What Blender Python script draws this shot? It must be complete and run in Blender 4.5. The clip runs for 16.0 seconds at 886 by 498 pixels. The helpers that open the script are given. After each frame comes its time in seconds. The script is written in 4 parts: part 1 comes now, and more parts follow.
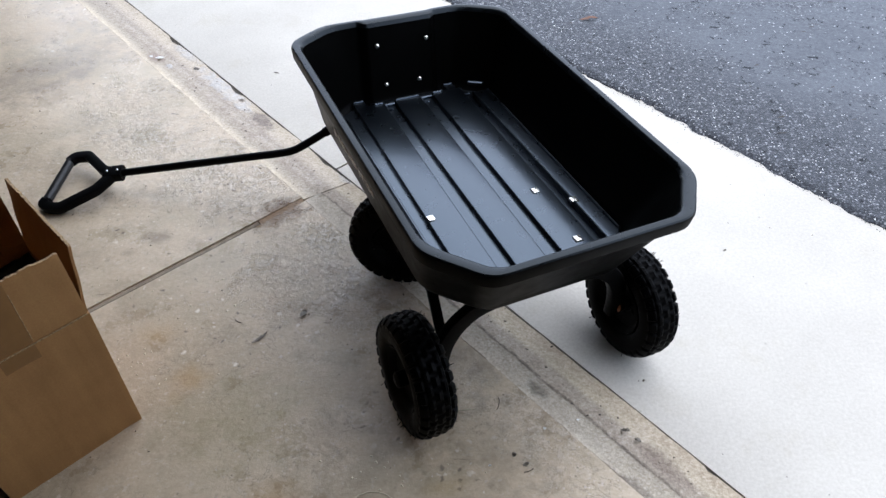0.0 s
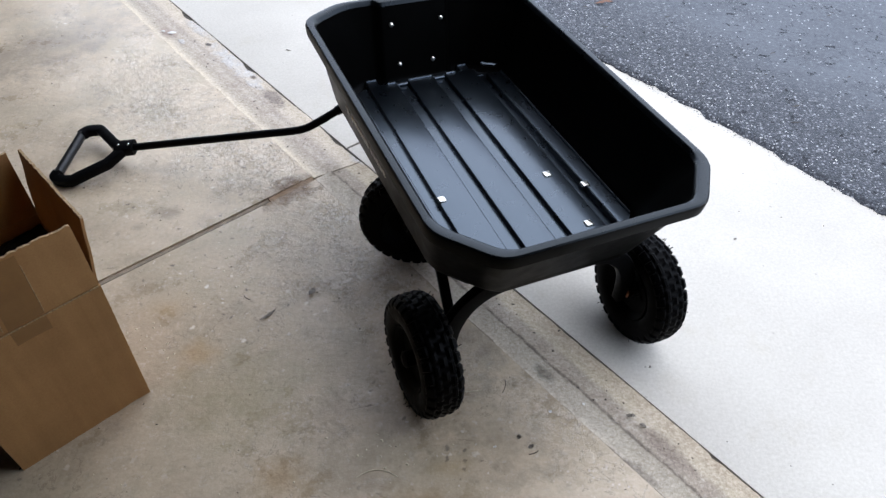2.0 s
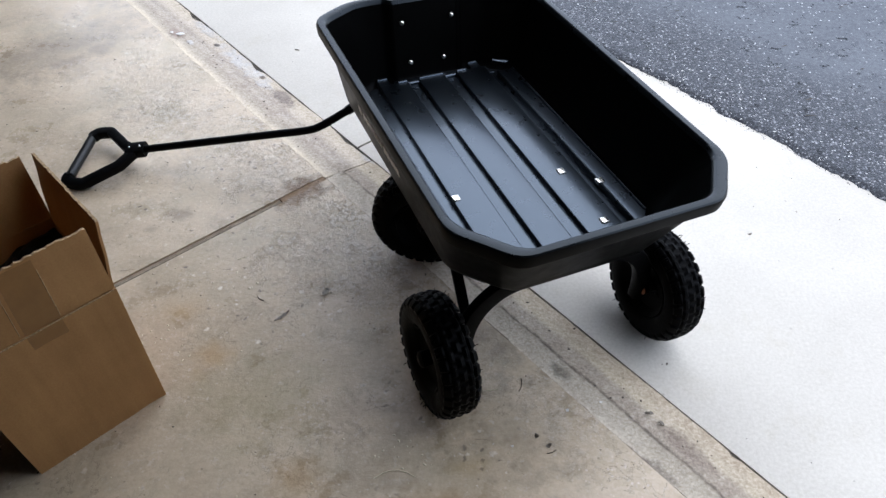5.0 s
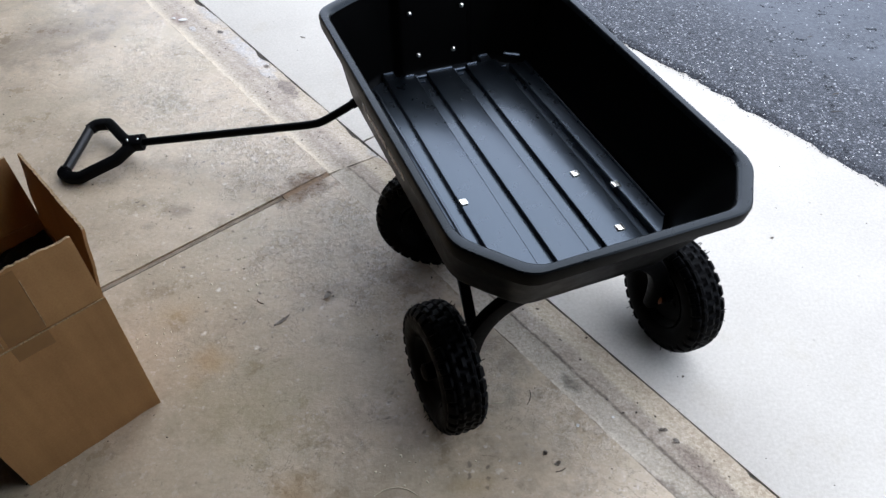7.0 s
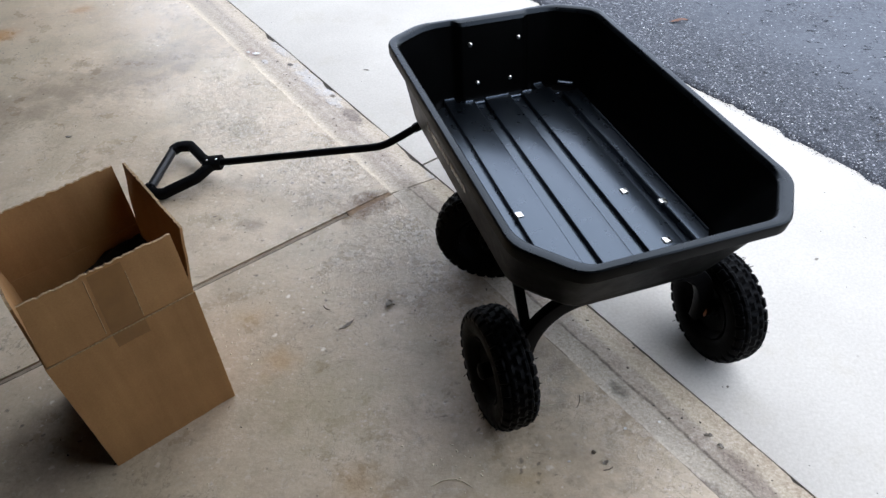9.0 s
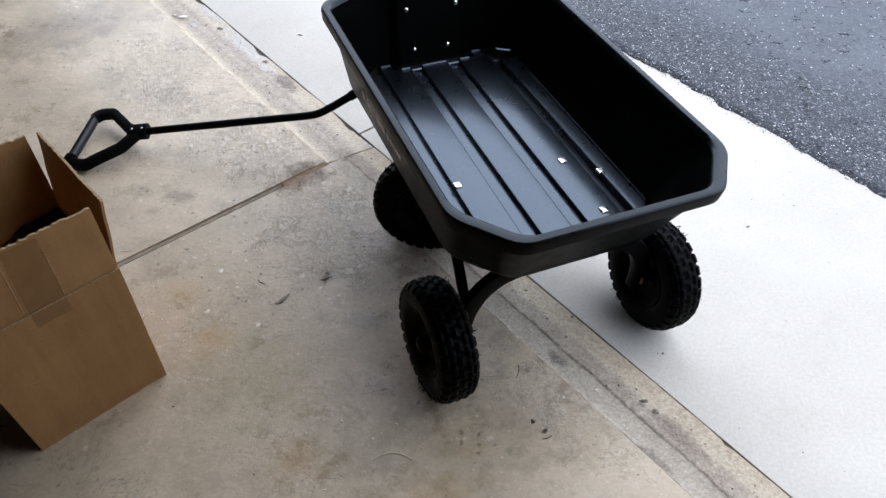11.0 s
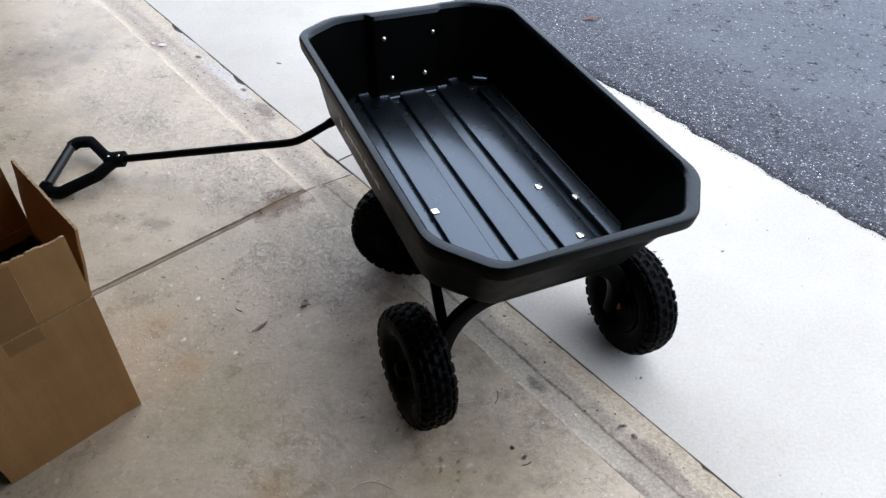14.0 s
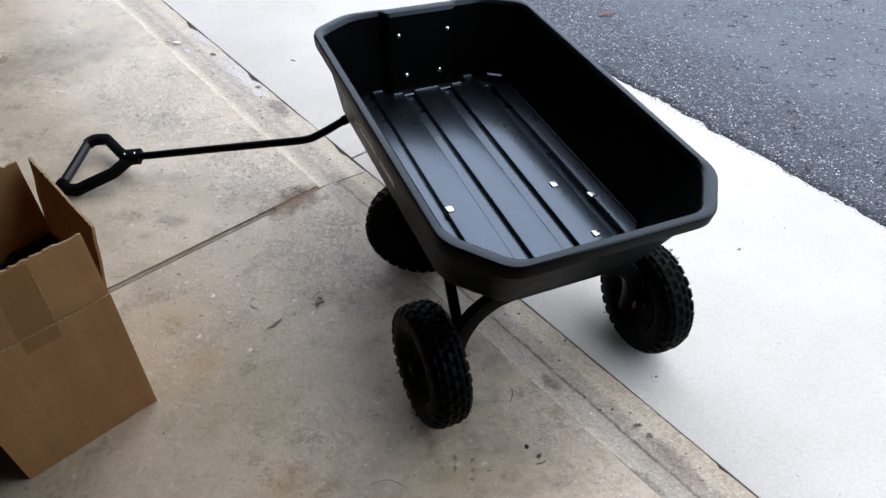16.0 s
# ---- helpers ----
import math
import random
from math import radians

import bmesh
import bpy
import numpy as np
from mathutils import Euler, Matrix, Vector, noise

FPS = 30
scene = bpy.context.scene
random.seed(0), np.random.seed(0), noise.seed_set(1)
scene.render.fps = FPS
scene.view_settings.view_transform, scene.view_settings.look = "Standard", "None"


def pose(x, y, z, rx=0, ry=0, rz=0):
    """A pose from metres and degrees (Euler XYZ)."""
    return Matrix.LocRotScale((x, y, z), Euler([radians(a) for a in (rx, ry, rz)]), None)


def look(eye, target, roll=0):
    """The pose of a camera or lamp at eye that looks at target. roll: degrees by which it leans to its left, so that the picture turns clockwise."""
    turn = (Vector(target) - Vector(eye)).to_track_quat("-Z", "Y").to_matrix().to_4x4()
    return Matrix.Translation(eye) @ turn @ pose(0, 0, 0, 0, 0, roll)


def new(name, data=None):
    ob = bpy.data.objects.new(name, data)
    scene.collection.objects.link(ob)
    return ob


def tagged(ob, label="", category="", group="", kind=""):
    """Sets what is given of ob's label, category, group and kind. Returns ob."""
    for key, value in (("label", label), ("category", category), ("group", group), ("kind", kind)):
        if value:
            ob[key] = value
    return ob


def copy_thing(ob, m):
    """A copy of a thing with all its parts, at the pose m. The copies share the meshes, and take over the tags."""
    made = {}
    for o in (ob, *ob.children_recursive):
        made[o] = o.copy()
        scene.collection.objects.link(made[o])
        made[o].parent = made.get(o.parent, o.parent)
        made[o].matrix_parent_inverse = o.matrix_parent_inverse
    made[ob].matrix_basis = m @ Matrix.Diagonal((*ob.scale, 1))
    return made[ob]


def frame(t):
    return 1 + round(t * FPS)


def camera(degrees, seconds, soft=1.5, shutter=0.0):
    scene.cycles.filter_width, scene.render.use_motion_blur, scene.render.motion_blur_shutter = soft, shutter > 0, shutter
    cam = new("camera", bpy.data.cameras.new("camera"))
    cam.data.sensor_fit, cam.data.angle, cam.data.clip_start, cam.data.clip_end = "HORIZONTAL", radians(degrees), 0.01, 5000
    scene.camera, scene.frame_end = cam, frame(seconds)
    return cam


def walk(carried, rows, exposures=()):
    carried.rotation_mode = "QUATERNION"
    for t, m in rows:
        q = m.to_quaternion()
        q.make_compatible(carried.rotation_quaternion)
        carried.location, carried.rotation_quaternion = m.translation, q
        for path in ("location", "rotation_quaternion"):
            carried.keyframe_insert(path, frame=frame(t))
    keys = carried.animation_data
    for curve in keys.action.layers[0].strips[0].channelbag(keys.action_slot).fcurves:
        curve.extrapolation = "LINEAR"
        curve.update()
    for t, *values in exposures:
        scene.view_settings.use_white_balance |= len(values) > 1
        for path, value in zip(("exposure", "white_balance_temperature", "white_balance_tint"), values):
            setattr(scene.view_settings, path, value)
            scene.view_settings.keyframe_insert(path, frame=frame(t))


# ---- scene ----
cam = camera(61.6, 16.0, 1.45)
PATH = [
    (0, (0.036, -0.043, 1.42), (0.0, 1.381, 0.016), -0.8),
    (0.5, (0.032, -0.037, 1.418), (-0.009, 1.379, 0.005), -0.4),
    (1, (0.037, -0.034, 1.418), (-0.008, 1.37, -0.006), -0.7),
    (1.5, (0.031, -0.038, 1.409), (-0.017, 1.356, -0.025), -0.3),
    (2, (0.027, -0.046, 1.416), (-0.024, 1.346, -0.019), 0.1),
    (2.5, (0.03, -0.048, 1.423), (-0.028, 1.376, 0.019), -0.8),
    (3, (0.028, -0.051, 1.421), (-0.031, 1.381, 0.026), -1.5),
    (3.5, (0.024, -0.048, 1.414), (-0.036, 1.368, 0.002), -1.3),
    (4, (0.02, -0.043, 1.41), (-0.042, 1.349, -0.025), -1.2),
    (6.5, (-0.003, -0.012, 1.417), (-0.078, 1.369, -0.029), -1.0),
    (7, (0.014, 0.055, 1.393), (-0.082, 1.402, -0.082), -1.4),
    (7.2, (0.0405, 0.107, 1.404), (-0.108, 1.4455, -0.0745), -2.28),
    (7.5, (0.08, 0.15, 1.402), (-0.139, 1.483, -0.073), -3.4),
    (7.8, (0.0975, 0.158, 1.407), (-0.172, 1.4765, -0.0735), -4.58),
    (8, (0.103, 0.137, 1.399), (-0.191, 1.457, -0.074), -5.7),
    (8.2, (0.0745, 0.102, 1.421), (-0.219, 1.4275, -0.0485), -6.18),
    (8.5, (0.034, 0.014, 1.43), (-0.242, 1.39, 0.005), -6.2),
    (8.7, (-0.004, -0.032, 1.432), (-0.258, 1.367, 0.026), -4.3),
    (9, (-0.004, -0.077, 1.433), (-0.223, 1.337, 0.036), -3.7),
    (9.2, (-0.006, -0.071, 1.427), (-0.165, 1.334, 0.013), -1.9),
    (9.5, (0.014, -0.066, 1.417), (-0.092, 1.32, -0.021), -0.8),
    (9.7, (0.015, -0.061, 1.418), (-0.065, 1.312, -0.034), 0.0),
    (12, (-0.007, -0.052, 1.417), (-0.043, 1.314, -0.043), 0.3),
    (12.5, (-0.003, -0.055, 1.415), (-0.018, 1.332, -0.026), 0.7),
    (13, (-0.001, -0.056, 1.419), (-0.028, 1.35, -0.003), 1.2),
    (13.5, (0.008, -0.055, 1.424), (-0.009, 1.355, 0.006), 1.0),
    (14, (0.007, -0.056, 1.421), (-0.002, 1.363, 0.011), 1.4),
    (14.5, (0.01, -0.054, 1.425), (-0.009, 1.367, 0.018), 0.9),
    (15, (0.009, -0.058, 1.423), (-0.015, 1.359, 0.012), 1.2),
    (15.5, (0.008, -0.055, 1.423), (-0.024, 1.357, 0.006), 1.0),
    (16, (0.003, -0.051, 1.42), (-0.04, 1.36, 0.003), 0.5),
]
walk(cam, [(t, look(eye, target, roll)) for t, eye, target, roll in PATH])

# ---- world and light ----
world = bpy.data.worlds.new("overcast_sky")
scene.world = world
world.use_nodes = True
wn = world.node_tree.nodes
sky = wn.new("ShaderNodeTexSky")
sky.sky_type = "NISHITA"
sky.sun_disc = False
sky.sun_elevation = radians(74)
sky.sun_rotation = radians(35)
sky.air_density, sky.dust_density, sky.ozone_density = 1.0, 1.5, 2.0
cloud = wn.new("ShaderNodeMix")  # even cloud cover over the clear sky
cloud.data_type = "RGBA"
cloud.inputs[0].default_value = 0.8
cloud.inputs[7].default_value = (4.5, 5.0, 6.1, 1)
world.node_tree.links.new(sky.outputs[0], cloud.inputs[6])
world.node_tree.links.new(cloud.outputs[2], wn["Background"].inputs[0])
wn["Background"].inputs[1].default_value = 0.15

sun = new("sun", bpy.data.lights.new("sun", "SUN"))
sun.data.energy = 0.5
sun.data.angle = radians(90)
sun.data.color = (0.94, 0.97, 1.0)
sun.matrix_world = look((1.65, 2.36, 10.0), (0, 0, 0))
EXPOSURE = 1.72
scene.view_settings.exposure = EXPOSURE


# ---- materials ----
def ramp(nt, stops):
    r = nt.nodes.new("ShaderNodeValToRGB")
    el = r.color_ramp.elements
    while len(el) < len(stops):
        el.new(0.5)
    for e, (p, c) in zip(el, stops):
        e.position = p
        e.color = c if len(c) == 4 else (*c, 1)
    return r


class Mat:
    """A small builder of node materials in object metres."""

    def __init__(self, name, rough=0.6, metal=0.0, spec=0.5, world_space=False):
        self.m = bpy.data.materials.new(name)
        self.m.use_nodes = True
        self.nt = self.m.node_tree
        self.b = self.nt.nodes["Principled BSDF"]
        self.b.inputs["Roughness"].default_value = rough
        self.b.inputs["Metallic"].default_value = metal
        self.b.inputs["Specular IOR Level"].default_value = spec
        if world_space:
            self.co = self.nt.nodes.new("ShaderNodeNewGeometry").outputs["Position"]
        else:
            self.co = self.nt.nodes.new("ShaderNodeTexCoord").outputs["Object"]

    def link(self, a, b):
        self.nt.links.new(a, b)

    def noise(self, scale, detail=4, rough=0.6, stretch=None, distort=0.0):
        n = self.nt.nodes.new("ShaderNodeTexNoise")
        n.inputs["Scale"].default_value = scale
        n.inputs["Detail"].default_value = detail
        n.inputs["Roughness"].default_value = rough
        n.inputs["Distortion"].default_value = distort
        if stretch:
            mp = self.nt.nodes.new("ShaderNodeMapping")
            mp.inputs["Rotation"].default_value = (0, 0, radians(stretch[0]))
            mp.inputs["Scale"].default_value = stretch[1]
            self.link(self.co, mp.inputs[0])
            self.link(mp.outputs[0], n.inputs["Vector"])
        else:
            self.link(self.co, n.inputs["Vector"])
        return n.outputs["Fac"]

    def voronoi(self, scale, out="Distance", feature="F1"):
        v = self.nt.nodes.new("ShaderNodeTexVoronoi")
        v.feature = feature
        v.inputs["Scale"].default_value = scale
        self.link(self.co, v.inputs["Vector"])
        return v.outputs[out]

    def ramp(self, fac, stops):
        r = ramp(self.nt, stops)
        self.link(fac, r.inputs[0])
        return r.outputs[0]

    def mix(self, fac, a, b, mode="MIX"):
        n = self.nt.nodes.new("ShaderNodeMix")
        n.data_type, n.blend_type = "RGBA", mode
        for i, v in ((0, fac), (6, a), (7, b)):
            if isinstance(v, (int, float)):
                n.inputs[i].default_value = v
            elif isinstance(v, tuple):
                n.inputs[i].default_value = (*v, 1)
            else:
                self.link(v, n.inputs[i])
        return n.outputs[2]

    def math(self, op, a, b=0.0):
        n = self.nt.nodes.new("ShaderNodeMath")
        n.operation = op
        for i, v in ((0, a), (1, b)):
            if isinstance(v, (int, float)):
                n.inputs[i].default_value = v
            else:
                self.link(v, n.inputs[i])
        return n.outputs[0]

    def spot(self, x, y, r, soft=0.6, aspect=1.0, turn=0.0, wobble=None):
        """A stain: 1 inside, 0 outside, about a point of the floor."""
        mp = self.nt.nodes.new("ShaderNodeMapping")
        mp.vector_type = "TEXTURE"
        mp.inputs["Location"].default_value = (x, y, 0)
        mp.inputs["Rotation"].default_value = (0, 0, radians(turn))
        mp.inputs["Scale"].default_value = (r * aspect, r, 1e3)
        self.link(self.co, mp.inputs[0])
        ln = self.nt.nodes.new("ShaderNodeVectorMath")
        ln.operation = "LENGTH"
        self.link(mp.outputs[0], ln.inputs[0])
        d = ln.outputs["Value"]
        if wobble is not None:
            d = self.math("ADD", d, self.math("MULTIPLY", self.math("SUBTRACT", wobble, 0.5), 2.2))
        mr = self.nt.nodes.new("ShaderNodeMapRange")
        mr.inputs["From Min"].default_value = 1.0
        mr.inputs["From Max"].default_value = 1.0 - soft
        self.link(d, mr.inputs["Value"])
        return mr.outputs[0]

    def colour(self, c):
        if isinstance(c, tuple):
            self.b.inputs["Base Color"].default_value = (*c, 1)
        else:
            self.link(c, self.b.inputs["Base Color"])
        return self

    def rough(self, r):
        self.link(r, self.b.inputs["Roughness"])
        return self

    def bump(self, height, strength=0.3, distance=0.01, prev=True):
        n = self.nt.nodes.new("ShaderNodeBump")
        n.inputs["Strength"].default_value = strength
        n.inputs["Distance"].default_value = distance
        self.link(height, n.inputs["Height"])
        old = self.b.inputs["Normal"]
        if old.is_linked:
            self.link(old.links[0].from_socket, n.inputs["Normal"])
        self.link(n.outputs[0], old)
        return self


def grey(v, w=0.0):
    return (v * (1 + w), v, v * (1 - w))


def make_garage_concrete():
    k = Mat("garage_concrete", 0.55, world_space=True)
    big = k.noise(1.6, 5, 0.62)
    mid = k.noise(7.0, 6, 0.7)
    fine = k.noise(90, 4, 0.7)
    base = k.ramp(big, [(0.3, (0.44, 0.340, 0.230)), (0.5, (0.583, 0.463, 0.324)), (0.68, (0.668, 0.543, 0.393))])
    base = k.mix(k.ramp(mid, [(0.35, grey(0.5)), (0.52, grey(0.0))]), base, (0.30, 0.23, 0.155))
    blot = k.noise(24, 6, 0.75)
    base = k.mix(k.ramp(blot, [(0.33, grey(0.5)), (0.40, grey(0.0))]), base, (0.25, 0.19, 0.13))
    # worn speckle of pale aggregate, gathered in patches
    chips = k.ramp(k.voronoi(62), [(0.12, grey(1.0)), (0.2, grey(0.0))])
    patch = k.ramp(k.noise(4.5, 5, 0.65), [(0.47, grey(0.0)), (0.62, grey(1.0))])
    base = k.mix(k.math("MULTIPLY", k.math("MULTIPLY", chips, patch), 0.75), base, (0.785, 0.680, 0.571))
    # small dark pits
    pits = k.ramp(k.voronoi(23), [(0.035, grey(1.0)), (0.07, grey(0.0))])
    base = k.mix(k.math("MULTIPLY", pits, 0.55), base, (0.109, 0.083, 0.061))
    # scuffed pale smears and short dark scratches
    smear = k.ramp(k.noise(34, 7, 0.8), [(0.55, grey(0.0)), (0.65, grey(0.6))])
    base = k.mix(smear, base, (0.654, 0.564, 0.468))
    scratch = k.ramp(k.noise(34, 5, 0.7, (35, (0.35, 1.5, 1)), 0.8), [(0.285, grey(0.9)), (0.335, grey(0.0))])
    base = k.mix(scratch, base, (0.142, 0.107, 0.078))
    olive = k.ramp(k.noise(2.7, 5, 0.65), [(0.45, grey(0.0)), (0.66, grey(0.5))])
    base = k.mix(olive, base, (0.355, 0.305, 0.20))
    # flaked skin: thin crackle inside the worn patches
    flake = k.ramp(k.voronoi(26, "Distance", "DISTANCE_TO_EDGE"), [(0.0, grey(1.0)), (0.05, grey(0.0))])
    base = k.mix(k.math("MULTIPLY", k.math("MULTIPLY", flake, patch), 0.12), base, (0.218, 0.165, 0.112))
    # hairline cracks in the skin
    vein = k.math("ABSOLUTE", k.math("SUBTRACT", k.noise(7.5, 6, 0.62, None, 0.5), 0.5))
    crack = k.math("MULTIPLY", k.ramp(vein, [(0.0, grey(1.0)), (0.007, grey(0.0))]), k.ramp(k.noise(3.3, 3, 0.5), [(0.48, grey(0.0)), (0.56, grey(1.0))]))
    base = k.mix(k.math("MULTIPLY", crack, 0.6), base, (0.19, 0.14, 0.10))
    # single white flecks and dark specks, crowded in places
    crowd = k.ramp(k.noise(2.2, 4, 0.6), [(0.42, grey(0.0)), (0.60, grey(1.0))])
    for scale, cut, col in ((38, 0.91, (0.86, 0.80, 0.70)), (52, 0.86, (0.13, 0.10, 0.08)), (85, 0.93, (0.80, 0.73, 0.63))):
        v = k.nt.nodes.new("ShaderNodeTexVoronoi")
        v.inputs["Scale"].default_value = scale
        warp = k.nt.nodes.new("ShaderNodeVectorMath")
        warp.operation = "MULTIPLY_ADD"
        warp.inputs[1].default_value = (0.022, 0.022, 0.022)
        tex = k.nt.nodes.new("ShaderNodeTexNoise")
        tex.inputs["Scale"].default_value = 55
        k.link(k.co, tex.inputs["Vector"])
        k.link(tex.outputs["Color"], warp.inputs[0])
        k.link(k.co, warp.inputs[2])
        k.link(warp.outputs[0], v.inputs["Vector"])
        sep = k.nt.nodes.new("ShaderNodeSeparateColor")
        k.link(v.outputs["Color"], sep.inputs[0])
        dot = k.math("MULTIPLY", k.math("GREATER_THAN", sep.outputs[0], cut), k.ramp(v.outputs["Distance"], [(0.16, grey(1.0)), (0.30, grey(0.0))]))
        base = k.mix(k.math("MULTIPLY", k.math("MULTIPLY", dot, crowd), 0.85), base, col)
    wob = k.noise(14, 5, 0.65)
    worn = k.math("MAXIMUM", k.spot(-0.60, 1.68, 0.17, 0.8, 1.8, 132, wob), k.spot(-0.34, 1.44, 0.12, 0.8, 1.5, 132, wob))
    for x, y, r, asp, amt in ((-0.20, 1.24, 0.16, 1.6, 0.8), (-1.0, 1.95, 0.16, 1.5, 0.7), (0.22, 0.83, 0.10, 1.6, 0.6), (-0.42, 1.30, 0.15, 1.3, 0.6), (-0.02, 1.0, 0.12, 1.5, 0.5), (-0.75, 1.75, 0.14, 1.6, 0.8)):
        worn = k.math("MAXIMUM", worn, k.math("MULTIPLY", k.spot(x, y, r, 0.8, asp, 132, wob), amt))
    worn = k.math("MAXIMUM", worn, k.math("MULTIPLY", k.spot(-0.98, 2.02, 0.20, 0.9, 2.0, 132, wob), 0.5))
    plates = k.ramp(k.noise(40, 9, 0.8, None, 0.25), [(0.48, grey(0.0)), (0.54, grey(1.0))])
    base = k.mix(k.math("MULTIPLY", k.math("MULTIPLY", plates, worn), 0.42), base, (0.74, 0.655, 0.55))
    base = k.mix(k.math("MULTIPLY", k.math("MULTIPLY", k.math("SUBTRACT", 1.0, plates), worn), 0.12), base, (0.30, 0.225, 0.15))
    vein = k.math("ABSOLUTE", k.math("SUBTRACT", k.noise(19, 7, 0.68, None, 0.7), 0.5))
    chap = k.math("MULTIPLY", k.math("MULTIPLY", k.ramp(vein, [(0.0, grey(1.0)), (0.011, grey(0.0))]), worn), k.ramp(blot, [(0.52, grey(0.0)), (0.57, grey(1.0))]))
    base = k.mix(k.math("MULTIPLY", chap, 0.38), base, (0.16, 0.12, 0.085))
    # rust drips, damp tracks, and broad darker patches by the wheel, tub and box
    for x, y, r, s, asp, turn, col, amt in (
        (-0.58, 0.962, 0.055, 0.9, 1.3, 40, (0.480, 0.282, 0.104), 0.45),
        (-0.70, 1.10, 0.05, 0.9, 1.6, 20, (0.501, 0.340, 0.165), 0.4),
        (-2.20, 2.50, 0.075, 0.9, 1.6, 30, (0.42, 0.20, 0.06), 0.8),
        (-1.95, 2.75, 0.05, 0.9, 1.4, 30, (0.414, 0.214, 0.078), 0.6),
        (-0.33, 0.66, 0.06, 0.9, 1.5, -20, (0.414, 0.243, 0.095), 0.45),
        (-0.05, 0.60, 0.08, 0.9, 1.5, 15, (0.414, 0.243, 0.095), 0.4),
        (-0.23, 0.82, 0.05, 0.9, 2.0, 10, (0.262, 0.185, 0.122), 0.4),
        (-0.78, 1.44, 0.035, 0.7, 1.5, 20, (0.218, 0.156, 0.104), 0.6),
        (-0.86, 1.38, 0.02, 0.7, 1.2, 0, (0.240, 0.175, 0.112), 0.5),
        (-1.52, 2.26, 0.19, 0.9, 3.4, 42, (0.30, 0.235, 0.165), 0.75),
        (-1.38, 2.24, 0.045, 0.9, 4.0, 42, (0.22, 0.165, 0.115), 0.55),
        (-1.98, 1.88, 0.20, 0.8, 3.2, 44, (0.31, 0.24, 0.165), 0.7),
        (-0.44, 0.86, 0.16, 1.0, 1.4, 20, (0.40, 0.33, 0.19), 0.5),
        (0.03, 1.03, 0.10, 0.9, 1.6, 132, (0.17, 0.13, 0.095), 0.55),
        (0.10, 0.80, 0.12, 1.0, 1.7, 132, (0.20, 0.16, 0.11), 0.5),
        (-0.15, 0.70, 0.13, 1.0, 1.5, 20, (0.24, 0.19, 0.12), 0.5),
        (0.02, 0.70, 0.03, 0.9, 1.8, 15, (0.44, 0.29, 0.11), 0.35),
        (-0.470, 1.550, 0.062, 0.6, 1.9, 42, (0.21, 0.128, 0.062), 1.0),
        (-0.30, 1.60, 0.05, 0.8, 1.6, 132, (0.20, 0.15, 0.10), 0.6),
        (-0.10, 1.30, 0.20, 1.0, 1.6, 42, (0.262, 0.194, 0.138), 0.45),
        (-1.00, 0.60, 0.28, 1.0, 1.3, 0, (0.305, 0.233, 0.165), 0.4),
    ):
        base = k.mix(k.math("MULTIPLY", k.spot(x, y, r, s, asp, turn, wob), amt), base, col)
    base = k.mix(0.28, base, k.ramp(fine, [(0.3, grey(0.25)), (0.7, grey(0.9))]), "SOFT_LIGHT")
    k.colour(base)
    k.rough(k.mix(k.math("MULTIPLY", k.math("MAXIMUM", patch, worn), 0.7), k.ramp(mid, [(0.3, grey(0.26)), (0.7, grey(0.46))]), grey(0.2)))
    k.bump(k.math("MULTIPLY", plates, worn), 0.6, 0.004).bump(crack, -0.4, 0.003).bump(chap, -0.3, 0.003)
    k.bump(mid, 0.3, 0.006).bump(blot, 0.3, 0.003).bump(fine, 0.25, 0.002).bump(k.ramp(chips, [(0, grey(1)), (1, grey(0.4))]), 0.12, 0.001)
    return k.m


